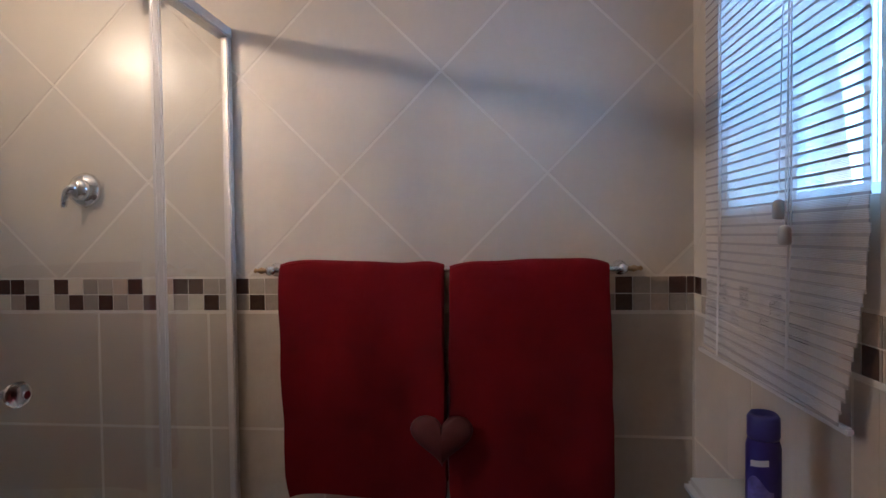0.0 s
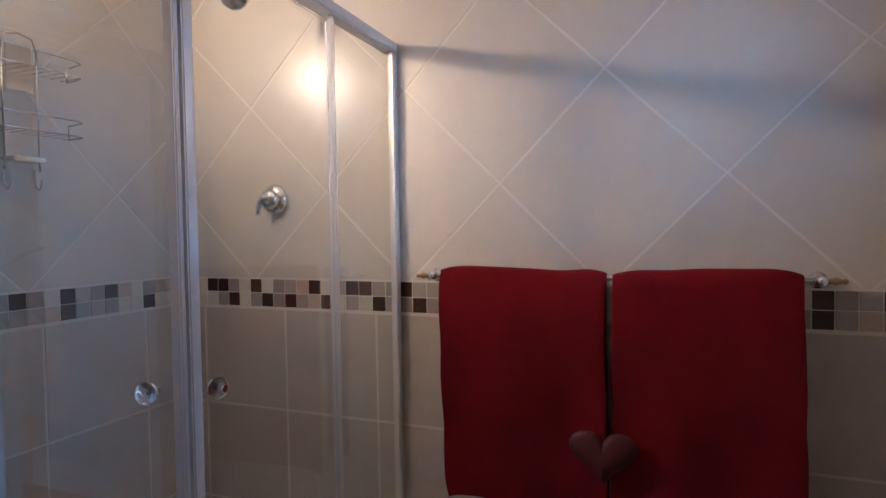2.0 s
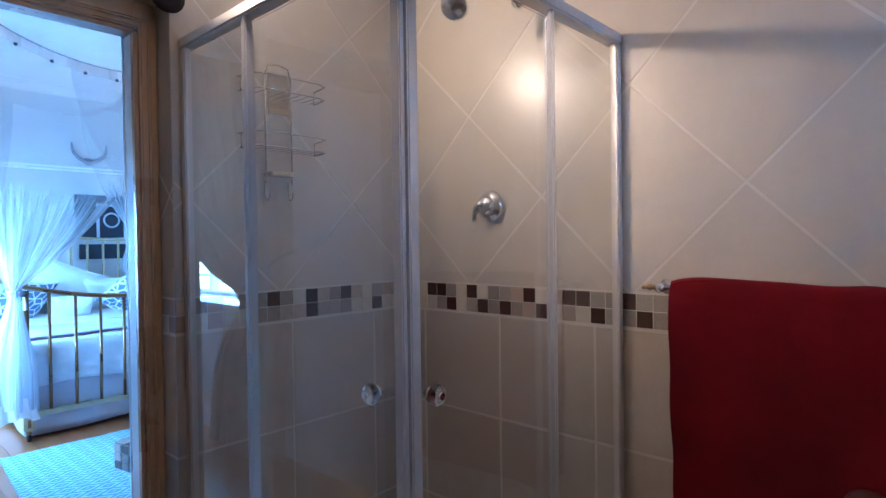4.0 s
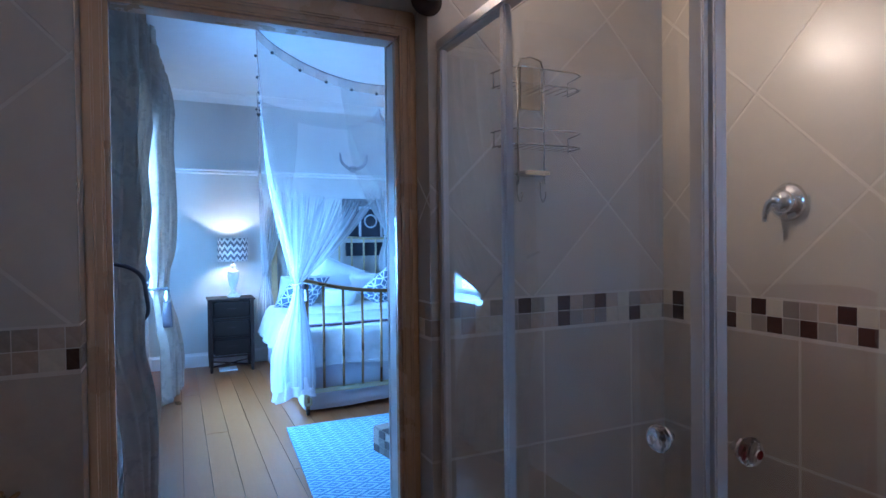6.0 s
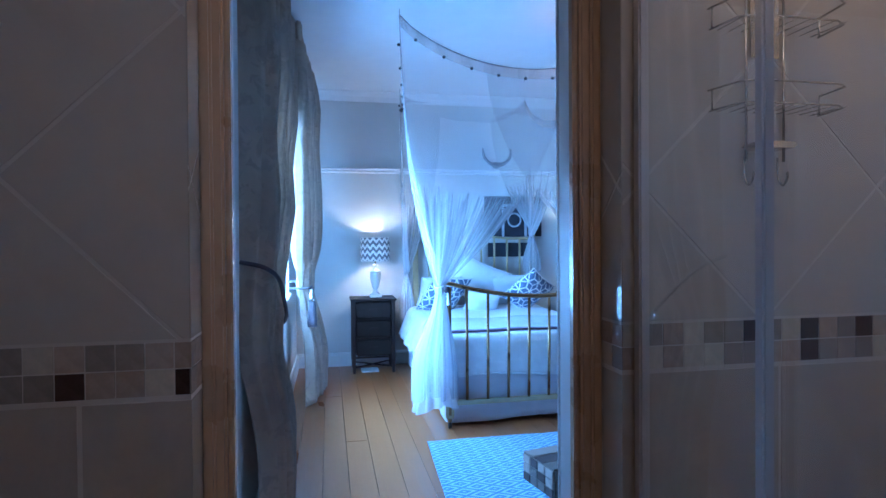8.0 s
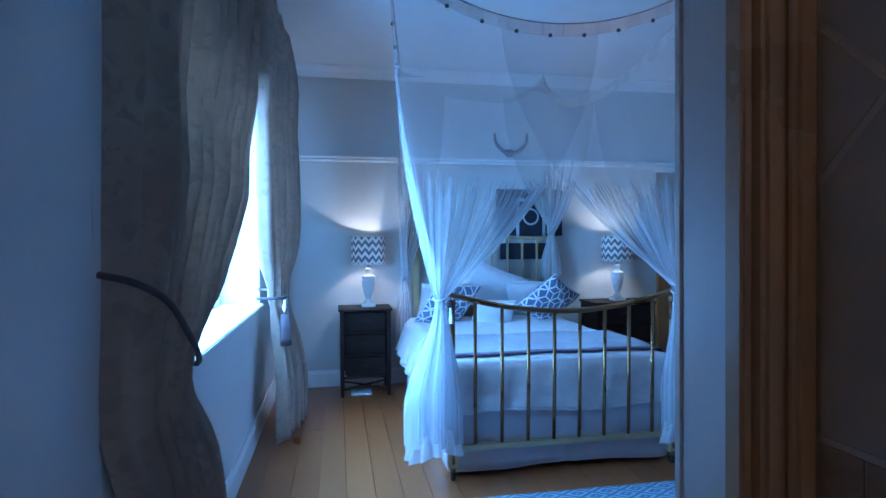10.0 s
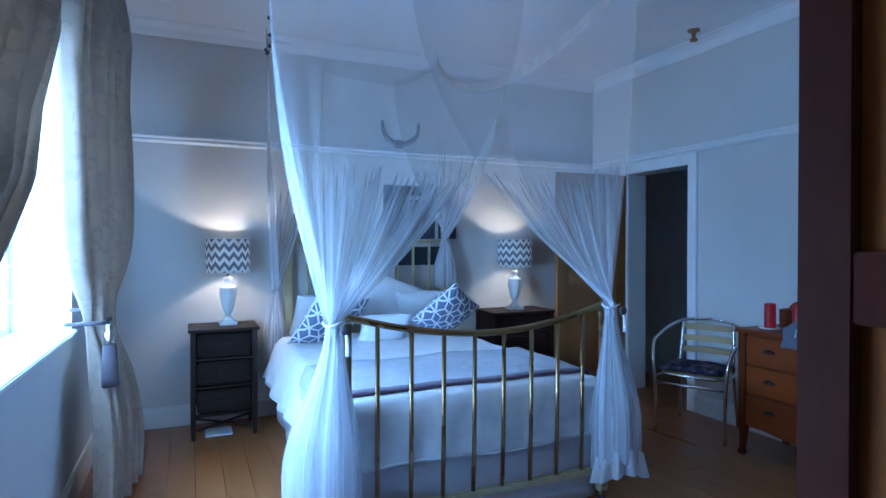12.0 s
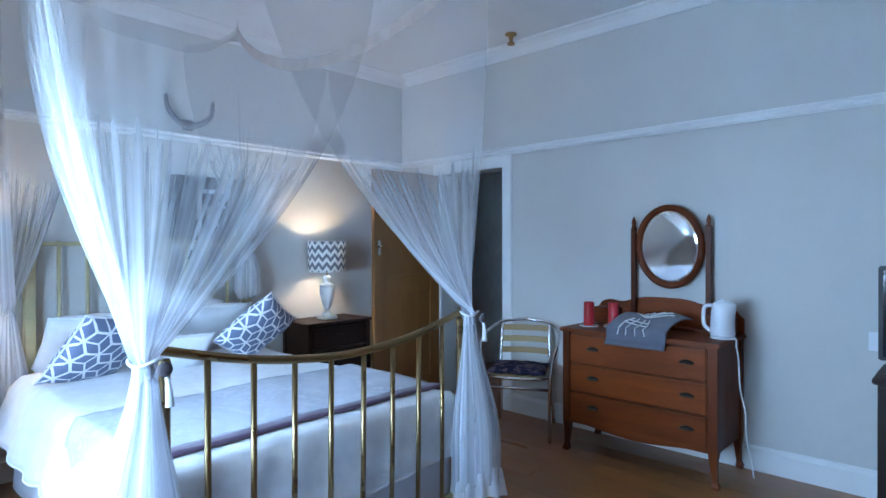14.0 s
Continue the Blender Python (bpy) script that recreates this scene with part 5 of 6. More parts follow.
part("knot", lathe([(0.010, 0.0), (0.024, -0.02), (0.018, -0.045), (0.030, -0.065), (0.022, -0.10), (0.028, -0.115)], 16, at=(-0.18, 0.06, 0.0)), M_STEEL, tb, "silvery tassel knot", True)
part("tassel", lathe([(0.020, -0.11), (0.032, -0.13), (0.040, -0.28), (0.042, -0.33)], 20, at=(-0.18, 0.06, 0.0)), M_TIEBACK, tb, "dark thread tassel", True)


def panelled_leaf(name, label, at, turn, w, h, mat, panel_mat, category="door", lever=True):
    d = thing(name, label, category, at, "", turn)
    t = 0.02
    stile, mid = 0.11, 0.95
    part("stile", box((0, -t, 0), (stile, t, h), 0.003), mat, d)
    part("stile", box((w - stile, -t, 0), (w, t, h), 0.003), mat, d)
    for z0, z1 in ((0, 0.20), (mid, mid + 0.15), (h - 0.12, h)):
        part("rail", box((stile, -t, z0), (w - stile, t, z1), 0.003), mat, d)
    for z0, z1 in ((0.20, mid), (mid + 0.15, h - 0.12)):
        part("panel", box((stile, -0.007, z0), (w - stile, 0.007, z1)), panel_mat, d)
    hx = w - 0.05
    if not lever:
        for s in (-1, 1):
            hp = part("handle_plate", box((hx - 0.014, min(s * 0.02, s * 0.024), 1.27), (hx + 0.014, max(s * 0.02, s * 0.024), 1.39), 0.001), M_STEEL, d, "small steel lock plate")
            part("knob", tube([(hx, s * 0.024, 1.34), (hx, s * 0.05, 1.34)], [0.008, 0.013], 10), M_STEEL, hp, smooth=True)
        return d
    for s in (-1, 1):
        hp = part("handle", tube([(hx, s * 0.02, 1.03), (hx, s * 0.05, 1.03), (hx - 0.03, s * 0.055, 1.03), (hx - 0.11, s * 0.055, 1.03)], 0.008, 8), M_STEEL, d, "brushed steel lever handle", True)
        part("handle_plate", box((hx - 0.02, min(s * 0.02, s * 0.024), 0.93), (hx + 0.02, max(s * 0.02, s * 0.024), 1.08), 0.001), M_STEEL, hp)
    return d




def wardrobe():
    t = thing("wardrobe", "tall dark mahogany wardrobe with panelled sides beside the bathroom doorway", "wardrobe", (-2.60, 1.83, 0))
    x0, x1, y0, y1, h = -0.35, 0.35, -0.50, 0.50, 2.08
    part("carcass", box((x0 + 0.03, y0 + 0.024, 0.10), (x1, y1 - 0.024, h - 0.06)), M_DOOR_PANEL, t)
    for sy, ya, yb in ((-1, y0, y0 + 0.024), (1, y1 - 0.024, y1)):
        side = part("side_frame", box((x0, ya, 0.10), (x0 + 0.085, yb, h - 0.06), 0.003), M_DOOR, t)
        part("stile", box((x1 - 0.085, ya, 0.10), (x1, yb, h - 0.06), 0.003), M_DOOR, side)
        for z0, z1 in ((0.10, 0.22), (1.24, 1.35), (h - 0.17, h - 0.06)):
            part("rail", box((x0 + 0.085, ya, z0), (x1 - 0.085, yb, z1), 0.003), M_DOOR, side)
    part("cornice", box((x0 - 0.03, y0 - 0.03, h - 0.06), (x1, y1 + 0.03, h), 0.012), M_DOOR, t)
    part("plinth", box((x0, y0, 0.0), (x1, y1, 0.10), 0.004), M_DOOR, t)
    for k in (0, 1):
        a, b = (y0 + 0.004, -0.002) if k == 0 else (0.002, y1 - 0.004)
        d = part("door", box((x0 + 0.006, a, 0.12), (x0 + 0.03, b, h - 0.08), 0.004), M_DOOR_PANEL, t)
        for z0, z1 in ((0.12, 0.24), (1.24, 1.35), (h - 0.19, h - 0.08)):
            part("rail", box((x0 - 0.004, a + 0.08, z0), (x0 + 0.006, b - 0.08, z1), 0.002), M_DOOR, d)
        for a2, b2 in ((a, a + 0.08), (b - 0.08, b)):
            part("stile", box((x0 - 0.004, a2, 0.12), (x0 + 0.006, b2, h - 0.08), 0.002), M_DOOR, d)
        part("knob", lathe([(0.008, 0.0), (0.014, 0.012), (0.005, 0.02)], 12, at=(x0 - 0.016, -0.04 if k == 0 else 0.04, 1.1)), M_BRASS, d, smooth=True)
    return t


wardrobe()
panelled_leaf("door_1", "golden pine panelled door standing open against the corner", (-6.53, 4.12, 0.01), 268, 0.74, 1.98, M_PINE, M_PINE, lever=False)
panelled_leaf("door_2", "brown wooden door at the end of the passage", (-6.5, 6.13, 0.0), 0, 0.8, 2.0, M_DARKWOOD, M_DARKWOOD)


def dresser():
    t = thing("dressing_table", "mahogany dressing table with three drawers and an oval swing mirror", "dressing table", (-4.455, 3.90, 0))
    w, d = 0.485, 0.24
    for sx in (-1, 1):
        for sy in (-1, 1):
            bm = bmesh.new()
            x, y = sx * (w - 0.025), sy * (d - 0.025)
            rr = [ring(bm, [(x + a * r + off * sx, y + b * r, z) for a, b in ((-1, -1), (1, -1), (1, 1), (-1, 1))]) for z, r, off in ((0.0, 0.016, 0.012), (0.02, 0.020, 0.012), (0.04, 0.013, 0.008), (0.14, 0.018, 0), (0.20, 0.025, 0), (0.79, 0.025, 0))]
            skin(bm, rr)
            part("leg", bm, M_DRESSER_V, t)
    part("body", box((-w + 0.01, -d + 0.02, 0.19), (w - 0.01, d - 0.01, 0.785), 0.003), M_DRESSER_V, t)
    part("top", box((-w - 0.02, -d - 0.02, 0.79), (w + 0.02, d, 0.815), 0.008), M_DRESSER, t)
    bm = bmesh.new()
    n = 16
    lowf = [(lerp(-w + 0.05, w - 0.05, k / n), 0.185 - 0.035 * math.cos((k / n - 0.5) * 2 * math.pi) * 0.5) for k in range(n + 1)]
    a = ring(bm, [(x, -d + 0.004, z) for x, z in lowf] + [(w - 0.05, -d + 0.004, 0.22), (-w + 0.05, -d + 0.004, 0.22)])
    b = ring(bm, [(x, -d + 0.022, z) for x, z in lowf] + [(w - 0.05, -d + 0.022, 0.22), (-w + 0.05, -d + 0.022, 0.22)])
    skin(bm, [a, b])
    bmesh.ops.recalc_face_normals(bm, faces=bm.faces)
    part("apron", bm, M_DRESSER, t)
    for z0, z1 in ((0.22, 0.40), (0.41, 0.585), (0.595, 0.775)):
        dr = part("drawer", box((-w + 0.055, -d - 0.004, z0), (w - 0.055, -d + 0.022, z1), 0.006), M_DRESSER, t)
        for x in (-0.265, 0.322):
            zz = (z0 + z1) / 2
            bm = sheet(lambda u, v, x=x, zz=zz: (x + 0.040 * (2 * u - 1), -d - 0.004 - 0.022 * math.sin(v * math.pi / 2) * math.cos((2 * u - 1) * 1.3), zz + 0.022 * math.cos(v * math.pi / 2) * math.cos((2 * u - 1) * 1.2)), 12, 5)
            part("cup_pull", bm, M_DARKMETAL, dr, "dark metal cup pull", True, thick=0.002)
    # back box, uprights and mirror
    part("back_box", box((-0.46, d - 0.13, 0.815), (0.46, d - 0.01, 0.835), 0.004), M_DRESSER, t)
    for s in (-1, 1):
        part("box_drawer", box((s * 0.46 - (0.0 if s < 0 else 0.17), d - 0.13, 0.835), (s * 0.46 + (0.17 if s < 0 else 0.0), d - 0.02, 0.925), 0.005), M_DRESSER, t)
    bm = bmesh.new()
    xs = [lerp(-0.49, 0.49, k / 40) for k in range(41)]

    def crest(x):
        q = abs(x)
        return 0.955 + 0.075 * math.exp(-((q - 0.0) / 0.25) ** 4) * 0.7 + 0.02 * math.exp(-((q - 0.38) / 0.06) ** 2) - 0.05 * smoothstep((q - 0.43) / 0.06)

    a = ring(bm, [(x, d - 0.02, crest(x)) for x in xs] + [(0.49, d - 0.02, 0.815), (-0.49, d - 0.02, 0.815)])
    b = ring(bm, [(x, d, crest(x)) for x in xs] + [(0.49, d, 0.815), (-0.49, d, 0.815)])
    skin(bm, [a, b])
    bmesh.ops.recalc_face_normals(bm, faces=bm.faces)
    part("splashback", bm, M_DRESSER, t)
    for s in (-1, 1):
        up = part("upright", box((s * 0.245 + 0.05 - 0.016, d - 0.055, 0.80), (s * 0.245 + 0.05 + 0.016, d - 0.022, 1.47), 0.004), M_DRESSER_V, t)
        part("finial", lathe([(0.017, 1.47), (0.020, 1.478), (0.010, 1.487), (0.016, 1.505), (0.012, 1.525), (0.003, 1.55)], 14, at=(s * 0.245 + 0.05, d - 0.038, 0)), M_DRESSER_V, up, smooth=True)
    mr = part("mirror_frame", mirror_ring(0.205, 0.255, 0.022), M_DRESSER_V, t, "oval mahogany mirror frame", True)
    mr.matrix_basis = pose(0.05, d - 0.045, 1.345, 4, 0, 0)
    bm = bmesh.new()
    n = 56
    skin(bm, [ring(bm, [(rx * math.cos(2 * math.pi * k / n), y, rz * math.sin(2 * math.pi * k / n)) for k in range(n)]) for rx, rz, y in ((0.193, 0.243, 0.006), (0.193, 0.243, 0.0), (0.172, 0.222, -0.004))])
    bmesh.ops.recalc_face_normals(bm, faces=bm.faces)
    part("mirror_glass", bm, M_MIRROR, mr, "bevelled oval mirror glass")
    return t


def mirror_ring(rx, rz, r):
    return tube([((rx) * math.cos(a), 0, (rz) * math.sin(a)) for a in [2 * math.pi * k / 48 for k in range(48)]], r, 10, closed=True)


M_DARKMETAL = surface("dark_bronze", (0.06, 0.05, 0.045), 0.4, 0.8)
dresser()

candle = thing("candle", "red pillar candle on a small glass dish", "candle", (-4.83, 3.81, 0.815), "candles")
part("dish", lathe([(0.045, 0.0), (0.062, 0.003), (0.066, 0.010), (0.060, 0.008), (0.03, 0.006)], 24), M_PORCELAIN, candle, smooth=True)
part("wax", lathe([(0.033, 0.008), (0.034, 0.012), (0.034, 0.158), (0.030, 0.163), (0.024, 0.155), (0.004, 0.153)], 24), M_RED_WAX, candle, smooth=True)
part("wick", tube([(0, 0, 0.15), (0.002, 0, 0.168)], 0.0015, 5), M_BLACK, candle)
copy_thing(candle, pose(-4.69, 3.88, 0.815))

ket = thing("kettle", "white cordless jug kettle on the dressing table", "kettle", (-4.01, 3.88, 0.815), turn=-10)
ket.scale = (0.86, 0.86, 0.88)
part("kettle_base", lathe([(0.078, 0.0), (0.080, 0.010), (0.074, 0.018)], 28), M_KETTLE, ket, smooth=True)
bm = lathe([(0.074, 0.018), (0.078, 0.03), (0.075, 0.12), (0.068, 0.20), (0.064, 0.225), (0.050, 0.236), (0.010, 0.240)], 32)
for v in bm.verts:
    if v.co.z > 0.15 and v.co.x > 0.03:
        v.co.x += (v.co.z - 0.15) * 0.35 * (v.co.x / 0.07)
part("jug", bm, M_KETTLE, ket, smooth=True)
part("handle", tube(bezier([(-0.058, -0.02, 0.215), (-0.105, -0.03, 0.205), (-0.118, -0.03, 0.15), (-0.112, -0.03, 0.08), (-0.075, -0.02, 0.045)], 6), 0.013, 10), M_KETTLE, ket, smooth=True)
part("lid", lathe([(0.046, 0.237), (0.044, 0.246), (0.012, 0.250), (0.012, 0.258), (0.004, 0.260)], 20), M_KETTLE, ket, smooth=True)
cord = part("power_cord", tube(bezier([(0.07, -0.02, 0.006), (0.12, -0.06, 0.01), (0.155, -0.13, -0.02), (0.17, -0.13, -0.10), (0.165, -0.10, -0.28), (0.175, -0.05, -0.45), (0.16, 0.0, -0.62), (0.165, 0.05, -0.78), (0.16, 0.10, -0.90)], 6), 0.005, 8), M_PRINT, ket, "white power cord", True)

cloth_t = thing("tea_towel", "grey tea towel with white windmill print on the dressing table", "tea towel", (-4.42, 3.79, 0.83))


def tea(u, v):
    x = lerp(-0.20, 0.17, u) + 0.06 * v
    y = lerp(-0.165, 0.13, v)
    z = 0.03 + 0.07 * smoothstep(v * 1.3) * (1 - 0.5 * abs(u - 0.4)) + 0.012 * math.sin(u * 7 + v * 3)
    if v < 0.22:
        z = lerp(-0.085, 0.03, v / 0.22)
        y = -0.165 + 0.015 * math.sin(v / 0.22 * 3.14) - 0.006
    return (x, y, z)


part("towel_cloth", sheet(tea, 24, 24), M_GREY_CLOTH, cloth_t, smooth=True, thick=0.006)


def on_tea(pts, r=0.004):
    out = []
    for u, v in pts:
        p = Vector(tea(u, v))
        out.append(p + Vector((0, -0.004, 0.006)))
    return tube(out, r, 5)


for pts in ([(0.30, 0.45), (0.20, 0.12)], [(0.38, 0.45), (0.34, 0.12)], [(0.48, 0.45), (0.50, 0.12)], [(0.55, 0.45), (0.66, 0.12)], [(0.28, 0.34), (0.58, 0.34)], [(0.26, 0.22), (0.62, 0.22)],
            [(0.42, 0.55), (0.15, 0.80)], [(0.42, 0.55), (0.40, 0.95)], [(0.42, 0.55), (0.72, 0.92)], [(0.44, 0.55), (0.85, 0.68)], [(0.40, 0.58), (0.28, 0.95)], [(0.46, 0.58), (0.56, 0.96)]):
    part("print_stroke", on_tea([(lerp(pts[0][0], pts[1][0], k / 8), lerp(pts[0][1], pts[1][1], k / 8)) for k in range(9)]), M_PRINT, cloth_t, "white printed stroke")


def chair():
    t = thing("bistro_chair", "aluminium bistro armchair with wooden back slats and a navy cushion", "chair", (-5.38, 3.80, 0), "", 26)
    r = 0.0125
    for s in (-1, 1):
        part("front_leg", tube(bezier([(s * 0.235, -0.22, 0.0), (s * 0.235, -0.22, 0.30), (s * 0.25, -0.22, 0.52), (s * 0.275, -0.14, 0.64), (s * 0.28, 0.0, 0.68), (s * 0.26, 0.13, 0.72), (s * 0.18, 0.235, 0.765), (0.0, 0.27, 0.785)], 6), r, 10), M_ALU, t, smooth=True)
        part("back_leg", tube(bezier([(s * 0.21, 0.24, 0.0), (s * 0.195, 0.20, 0.30), (s * 0.19, 0.19, 0.45), (s * 0.18, 0.235, 0.76)], 6), r, 10), M_ALU, t, smooth=True)
        part("side_rail", tube([(s * 0.235, -0.22, 0.40), (s * 0.195, 0.20, 0.40)], r * 0.9, 8), M_ALU, t, smooth=True)
    seat_ring = [(0.225 * math.copysign(abs(math.cos(a)) ** 0.6, math.cos(a)), 0.21 * math.copysign(abs(math.sin(a)) ** 0.6, math.sin(a)) - 0.005, 0.425) for a in [2 * math.pi * k / 32 for k in range(32)]]
    part("seat_frame", tube(seat_ring, r, 10, closed=True), M_ALU, t, smooth=True)
    part("front_rail", tube([(-0.235, -0.22, 0.36), (0.235, -0.22, 0.36)], r * 0.9, 8), M_ALU, t, smooth=True)
    for k in range(5):
        part("seat_slat", box((-0.19, -0.17 + 0.075 * k, 0.425), (0.19, -0.12 + 0.075 * k, 0.437), 0.004), M_SLAT, t)
    for z in (0.55, 0.635, 0.72):
        bm = bmesh.new()
        rows = []
        for k in range(9):
            x = lerp(-0.185, 0.185, k / 8)
            y = 0.205 + 0.035 * (1 - (x / 0.185) ** 2) + (z - 0.55) * 0.12
            rows.append(ring(bm, [(x, y - 0.006, z - 0.022), (x, y + 0.006, z - 0.022), (x, y + 0.006, z + 0.022), (x, y - 0.006, z + 0.022)]))
        skin(bm, rows)
        part("back_slat", bm, M_SLAT, t, "beech back slat")
    return t


chair()
pillow("seat_cushion", (-5.385, 3.79, 0.462), (0.42, 0.40, 0.06), (0, 0, 26), M_CUSHION, "flat navy patterned cushion on the metal chair", 9, "chair cushion")

rug = thing("rug", "blue and white woven rug with a small lozenge pattern", "rug", (-3.55, 1.55, 0.0))
part("rug_weave", sheet(lambda u, v: (lerp(-0.90, 0.95, u), lerp(-0.78, 0.75, v) + 0.10 * (0.5 - u), 0.010 + 0.002 * noise.noise((u * 9, v * 9, 0))), 30, 30), M_RUG, rug, thick=0.012)

stool = thing("patchwork_stool", "patchwork hide box stool standing on the rug", "stool", (-3.62, 1.42, 0.016), "", 12)
stool.scale = (1, 1, 0.62)
part("stool_body", box((-0.15, -0.15, 0.0), (0.15, 0.15, 0.25), 0.012), M_HIDE, stool)
for i in range(4):
    for j in range(3):
        for face in (0, 1):
            a, z = -0.145 + 0.073 * i, 0.01 + 0.08 * j
            lo, hi = ((a, -0.156, z), (a + 0.068, -0.148, z + 0.072)) if face == 0 else ((-0.156, a, z), (-0.148, a + 0.068, z + 0.072))
            part("patch", box(lo, hi, 0.003), M_HIDE_DARK if (i + j + face) % 3 == 0 else M_HIDE, stool)
for i in range(3):
    part("patch", box((-0.15 + 0.1 * i, -0.15, 0.248), (-0.055 + 0.1 * i, 0.15, 0.257), 0.003), M_HIDE_DARK if i == 1 else M_HIDE, stool)

pic = thing("picture", "dark square picture with a pale framed circle above the headboard", "picture", (-7.025, 2.26, 1.62))
part("canvas", box((0.0, -0.33, -0.22), (0.03, 0.35, 0.24), 0.004), M_PICTURE, pic)
for lo, hi in (((0.03, -0.13, 0.12), (0.034, 0.17, 0.15)), ((0.03, -0.13, -0.22), (0.034, -0.10, 0.12)), ((0.03, 0.14, -0.22), (0.034, 0.17, 0.12))):
    part("pale_line", box(lo, hi), M_PICTURE_LINE, pic)
part("pale_circle", tube([(0.032, 0.02 + 0.075 * math.cos(a), -0.03 + 0.075 * math.sin(a)) for a in [2 * math.pi * k / 28 for k in range(28)]], 0.010, 6, closed=True), M_PICTURE_LINE, pic, smooth=True)
pic2 = thing("picture", "small dark picture hanging just under the larger one", "picture", (-7.025, 2.23, 1.24))
part("canvas", box((0.0, -0.26, -0.07), (0.03, 0.24, 0.09), 0.004), M_PICTURE, pic2)
wr = thing("wall_horns", "grey curved horns mounted high on the wall above the bed", "wall ornament", (-7.02, 2.07, 2.30))
wr.scale = (1, 0.82, 0.82)
part("horns", tube(bezier([(0.05, -0.20, 0.12), (0.06, -0.185, 0.0), (0.05, -0.10, -0.085), (0.03, 0.0, -0.11), (0.05, 0.10, -0.085), (0.06, 0.185, 0.0), (0.05, 0.20, 0.12)], 6), [0.013 + 0.013 * math.sin(math.pi * k / 36) for k in range(37)], 10), M_WREATH, wr, smooth=True)
part("mount", box((0.0, -0.05, -0.15), (0.03, 0.05, -0.06), 0.01), M_WREATH, wr)

# assumed fixture round the added warm light; it stays out of view
ceil = thing("ceiling_light", "unseen ceiling light added for the warm glow on the net", "ceiling light", (-4.55, 1.95, 2.98))
part("rose", lathe([(0.07, 0.0), (0.07, -0.012), (0.05, -0.02)], 24), M_BRASS, ceil, smooth=True)
part("shade", lathe([(0.05, -0.02), (0.085, -0.05), (0.088, -0.075)], 24, caps=False), M_URN, ceil, "open frosted shade", True, thick=0.003)

hook = thing("ceiling_fitting", "small brass smoke fitting under the ceiling near the wall", "ceiling fitting", (-5.55, 3.92, 2.98))
part("plate", lathe([(0.045, 0.0), (0.045, -0.012), (0.02, -0.02), (0.012, -0.06), (0.03, -0.07), (0.028, -0.085), (0.008, -0.09)], 18), M_BRASS, hook, smooth=True)

cab = thing("tv_cabinet", "dark wooden television cabinet against the wall", "cabinet", (-2.81, 3.90, 0))
part("cabinet_body", box((-0.46, -0.20, 0.05), (0.46, 0.22, 0.70), 0.004), M_DARKWOOD, cab)
part("cabinet_top", box((-0.48, -0.22, 0.70), (0.48, 0.23, 0.73), 0.006), M_DARKWOOD, cab)
part("plinth", box((-0.44, -0.17, 0.0), (0.44, 0.20, 0.05)), M_DARKWOOD, cab)
for s in (-1, 1):
    dd = part("door", box((min(0.01 * s, 0.45 * s), -0.222, 0.08), (max(0.01 * s, 0.45 * s), -0.20, 0.69), 0.004), M_DARKWOOD, cab)
    part("door_knob", lathe([(0.010, 0.0), (0.014, 0.01), (0.006, 0.018)], 12, at=(s * 0.05, -0.232, 0.40)), M_BRASS, dd, smooth=True)
tv = thing("television", "flat black television on the dark cabinet", "television", (-2.83, 3.93, 0.73))
part("bezel", box((-0.46, -0.02, 0.05), (0.46, 0.03, 0.52), 0.006), M_BLACK, tv)
part("screen", box((-0.44, -0.024, 0.07), (0.44, -0.019, 0.50)), M_TV, tv)
part("stand", box((-0.16, -0.09, 0.0), (0.16, 0.09, 0.05), 0.01), M_BLACK, tv)
so = thing("wall_socket", "white electrical socket on the bedroom wall", "socket", (-3.30, 4.148, 0.84))
part("plate", box((-0.055, -0.012, -0.05), (0.055, 0.0, 0.05), 0.003), M_KETTLE, so)
part("switch", box((-0.02, -0.018, -0.005), (0.01, -0.012, 0.025), 0.002), M_KETTLE, so)


# ---- the pieces of walls and floors ----
def clip_poly(poly, axis, limit, keep_less):
    out = []
    for k in range(len(poly)):
        a, b = poly[k - 1], poly[k]
        ia = a[axis] <= limit if keep_less else a[axis] >= limit
        ib = b[axis] <= limit if keep_less else b[axis] >= limit
        if ia != ib:
            f = (limit - a[axis]) / (b[axis] - a[axis])
            out.append((lerp(a[0], b[0], f), lerp(a[1], b[1], f)))
        if ib:
            out.append(b)
    return out


def clip_rect(poly, r):
    for axis, limit, less in ((0, r[0], False), (0, r[1], True), (1, r[2], False), (1, r[3], True)):
        poly = clip_poly(poly, axis, limit, less)
        if len(poly) < 3:
            return []
    area = sum(a[0] * b[1] - b[0] * a[1] for a, b in zip(poly, poly[1:] + poly[:1])) / 2
    return poly if abs(area) > 2e-5 else []


SHARED = {}


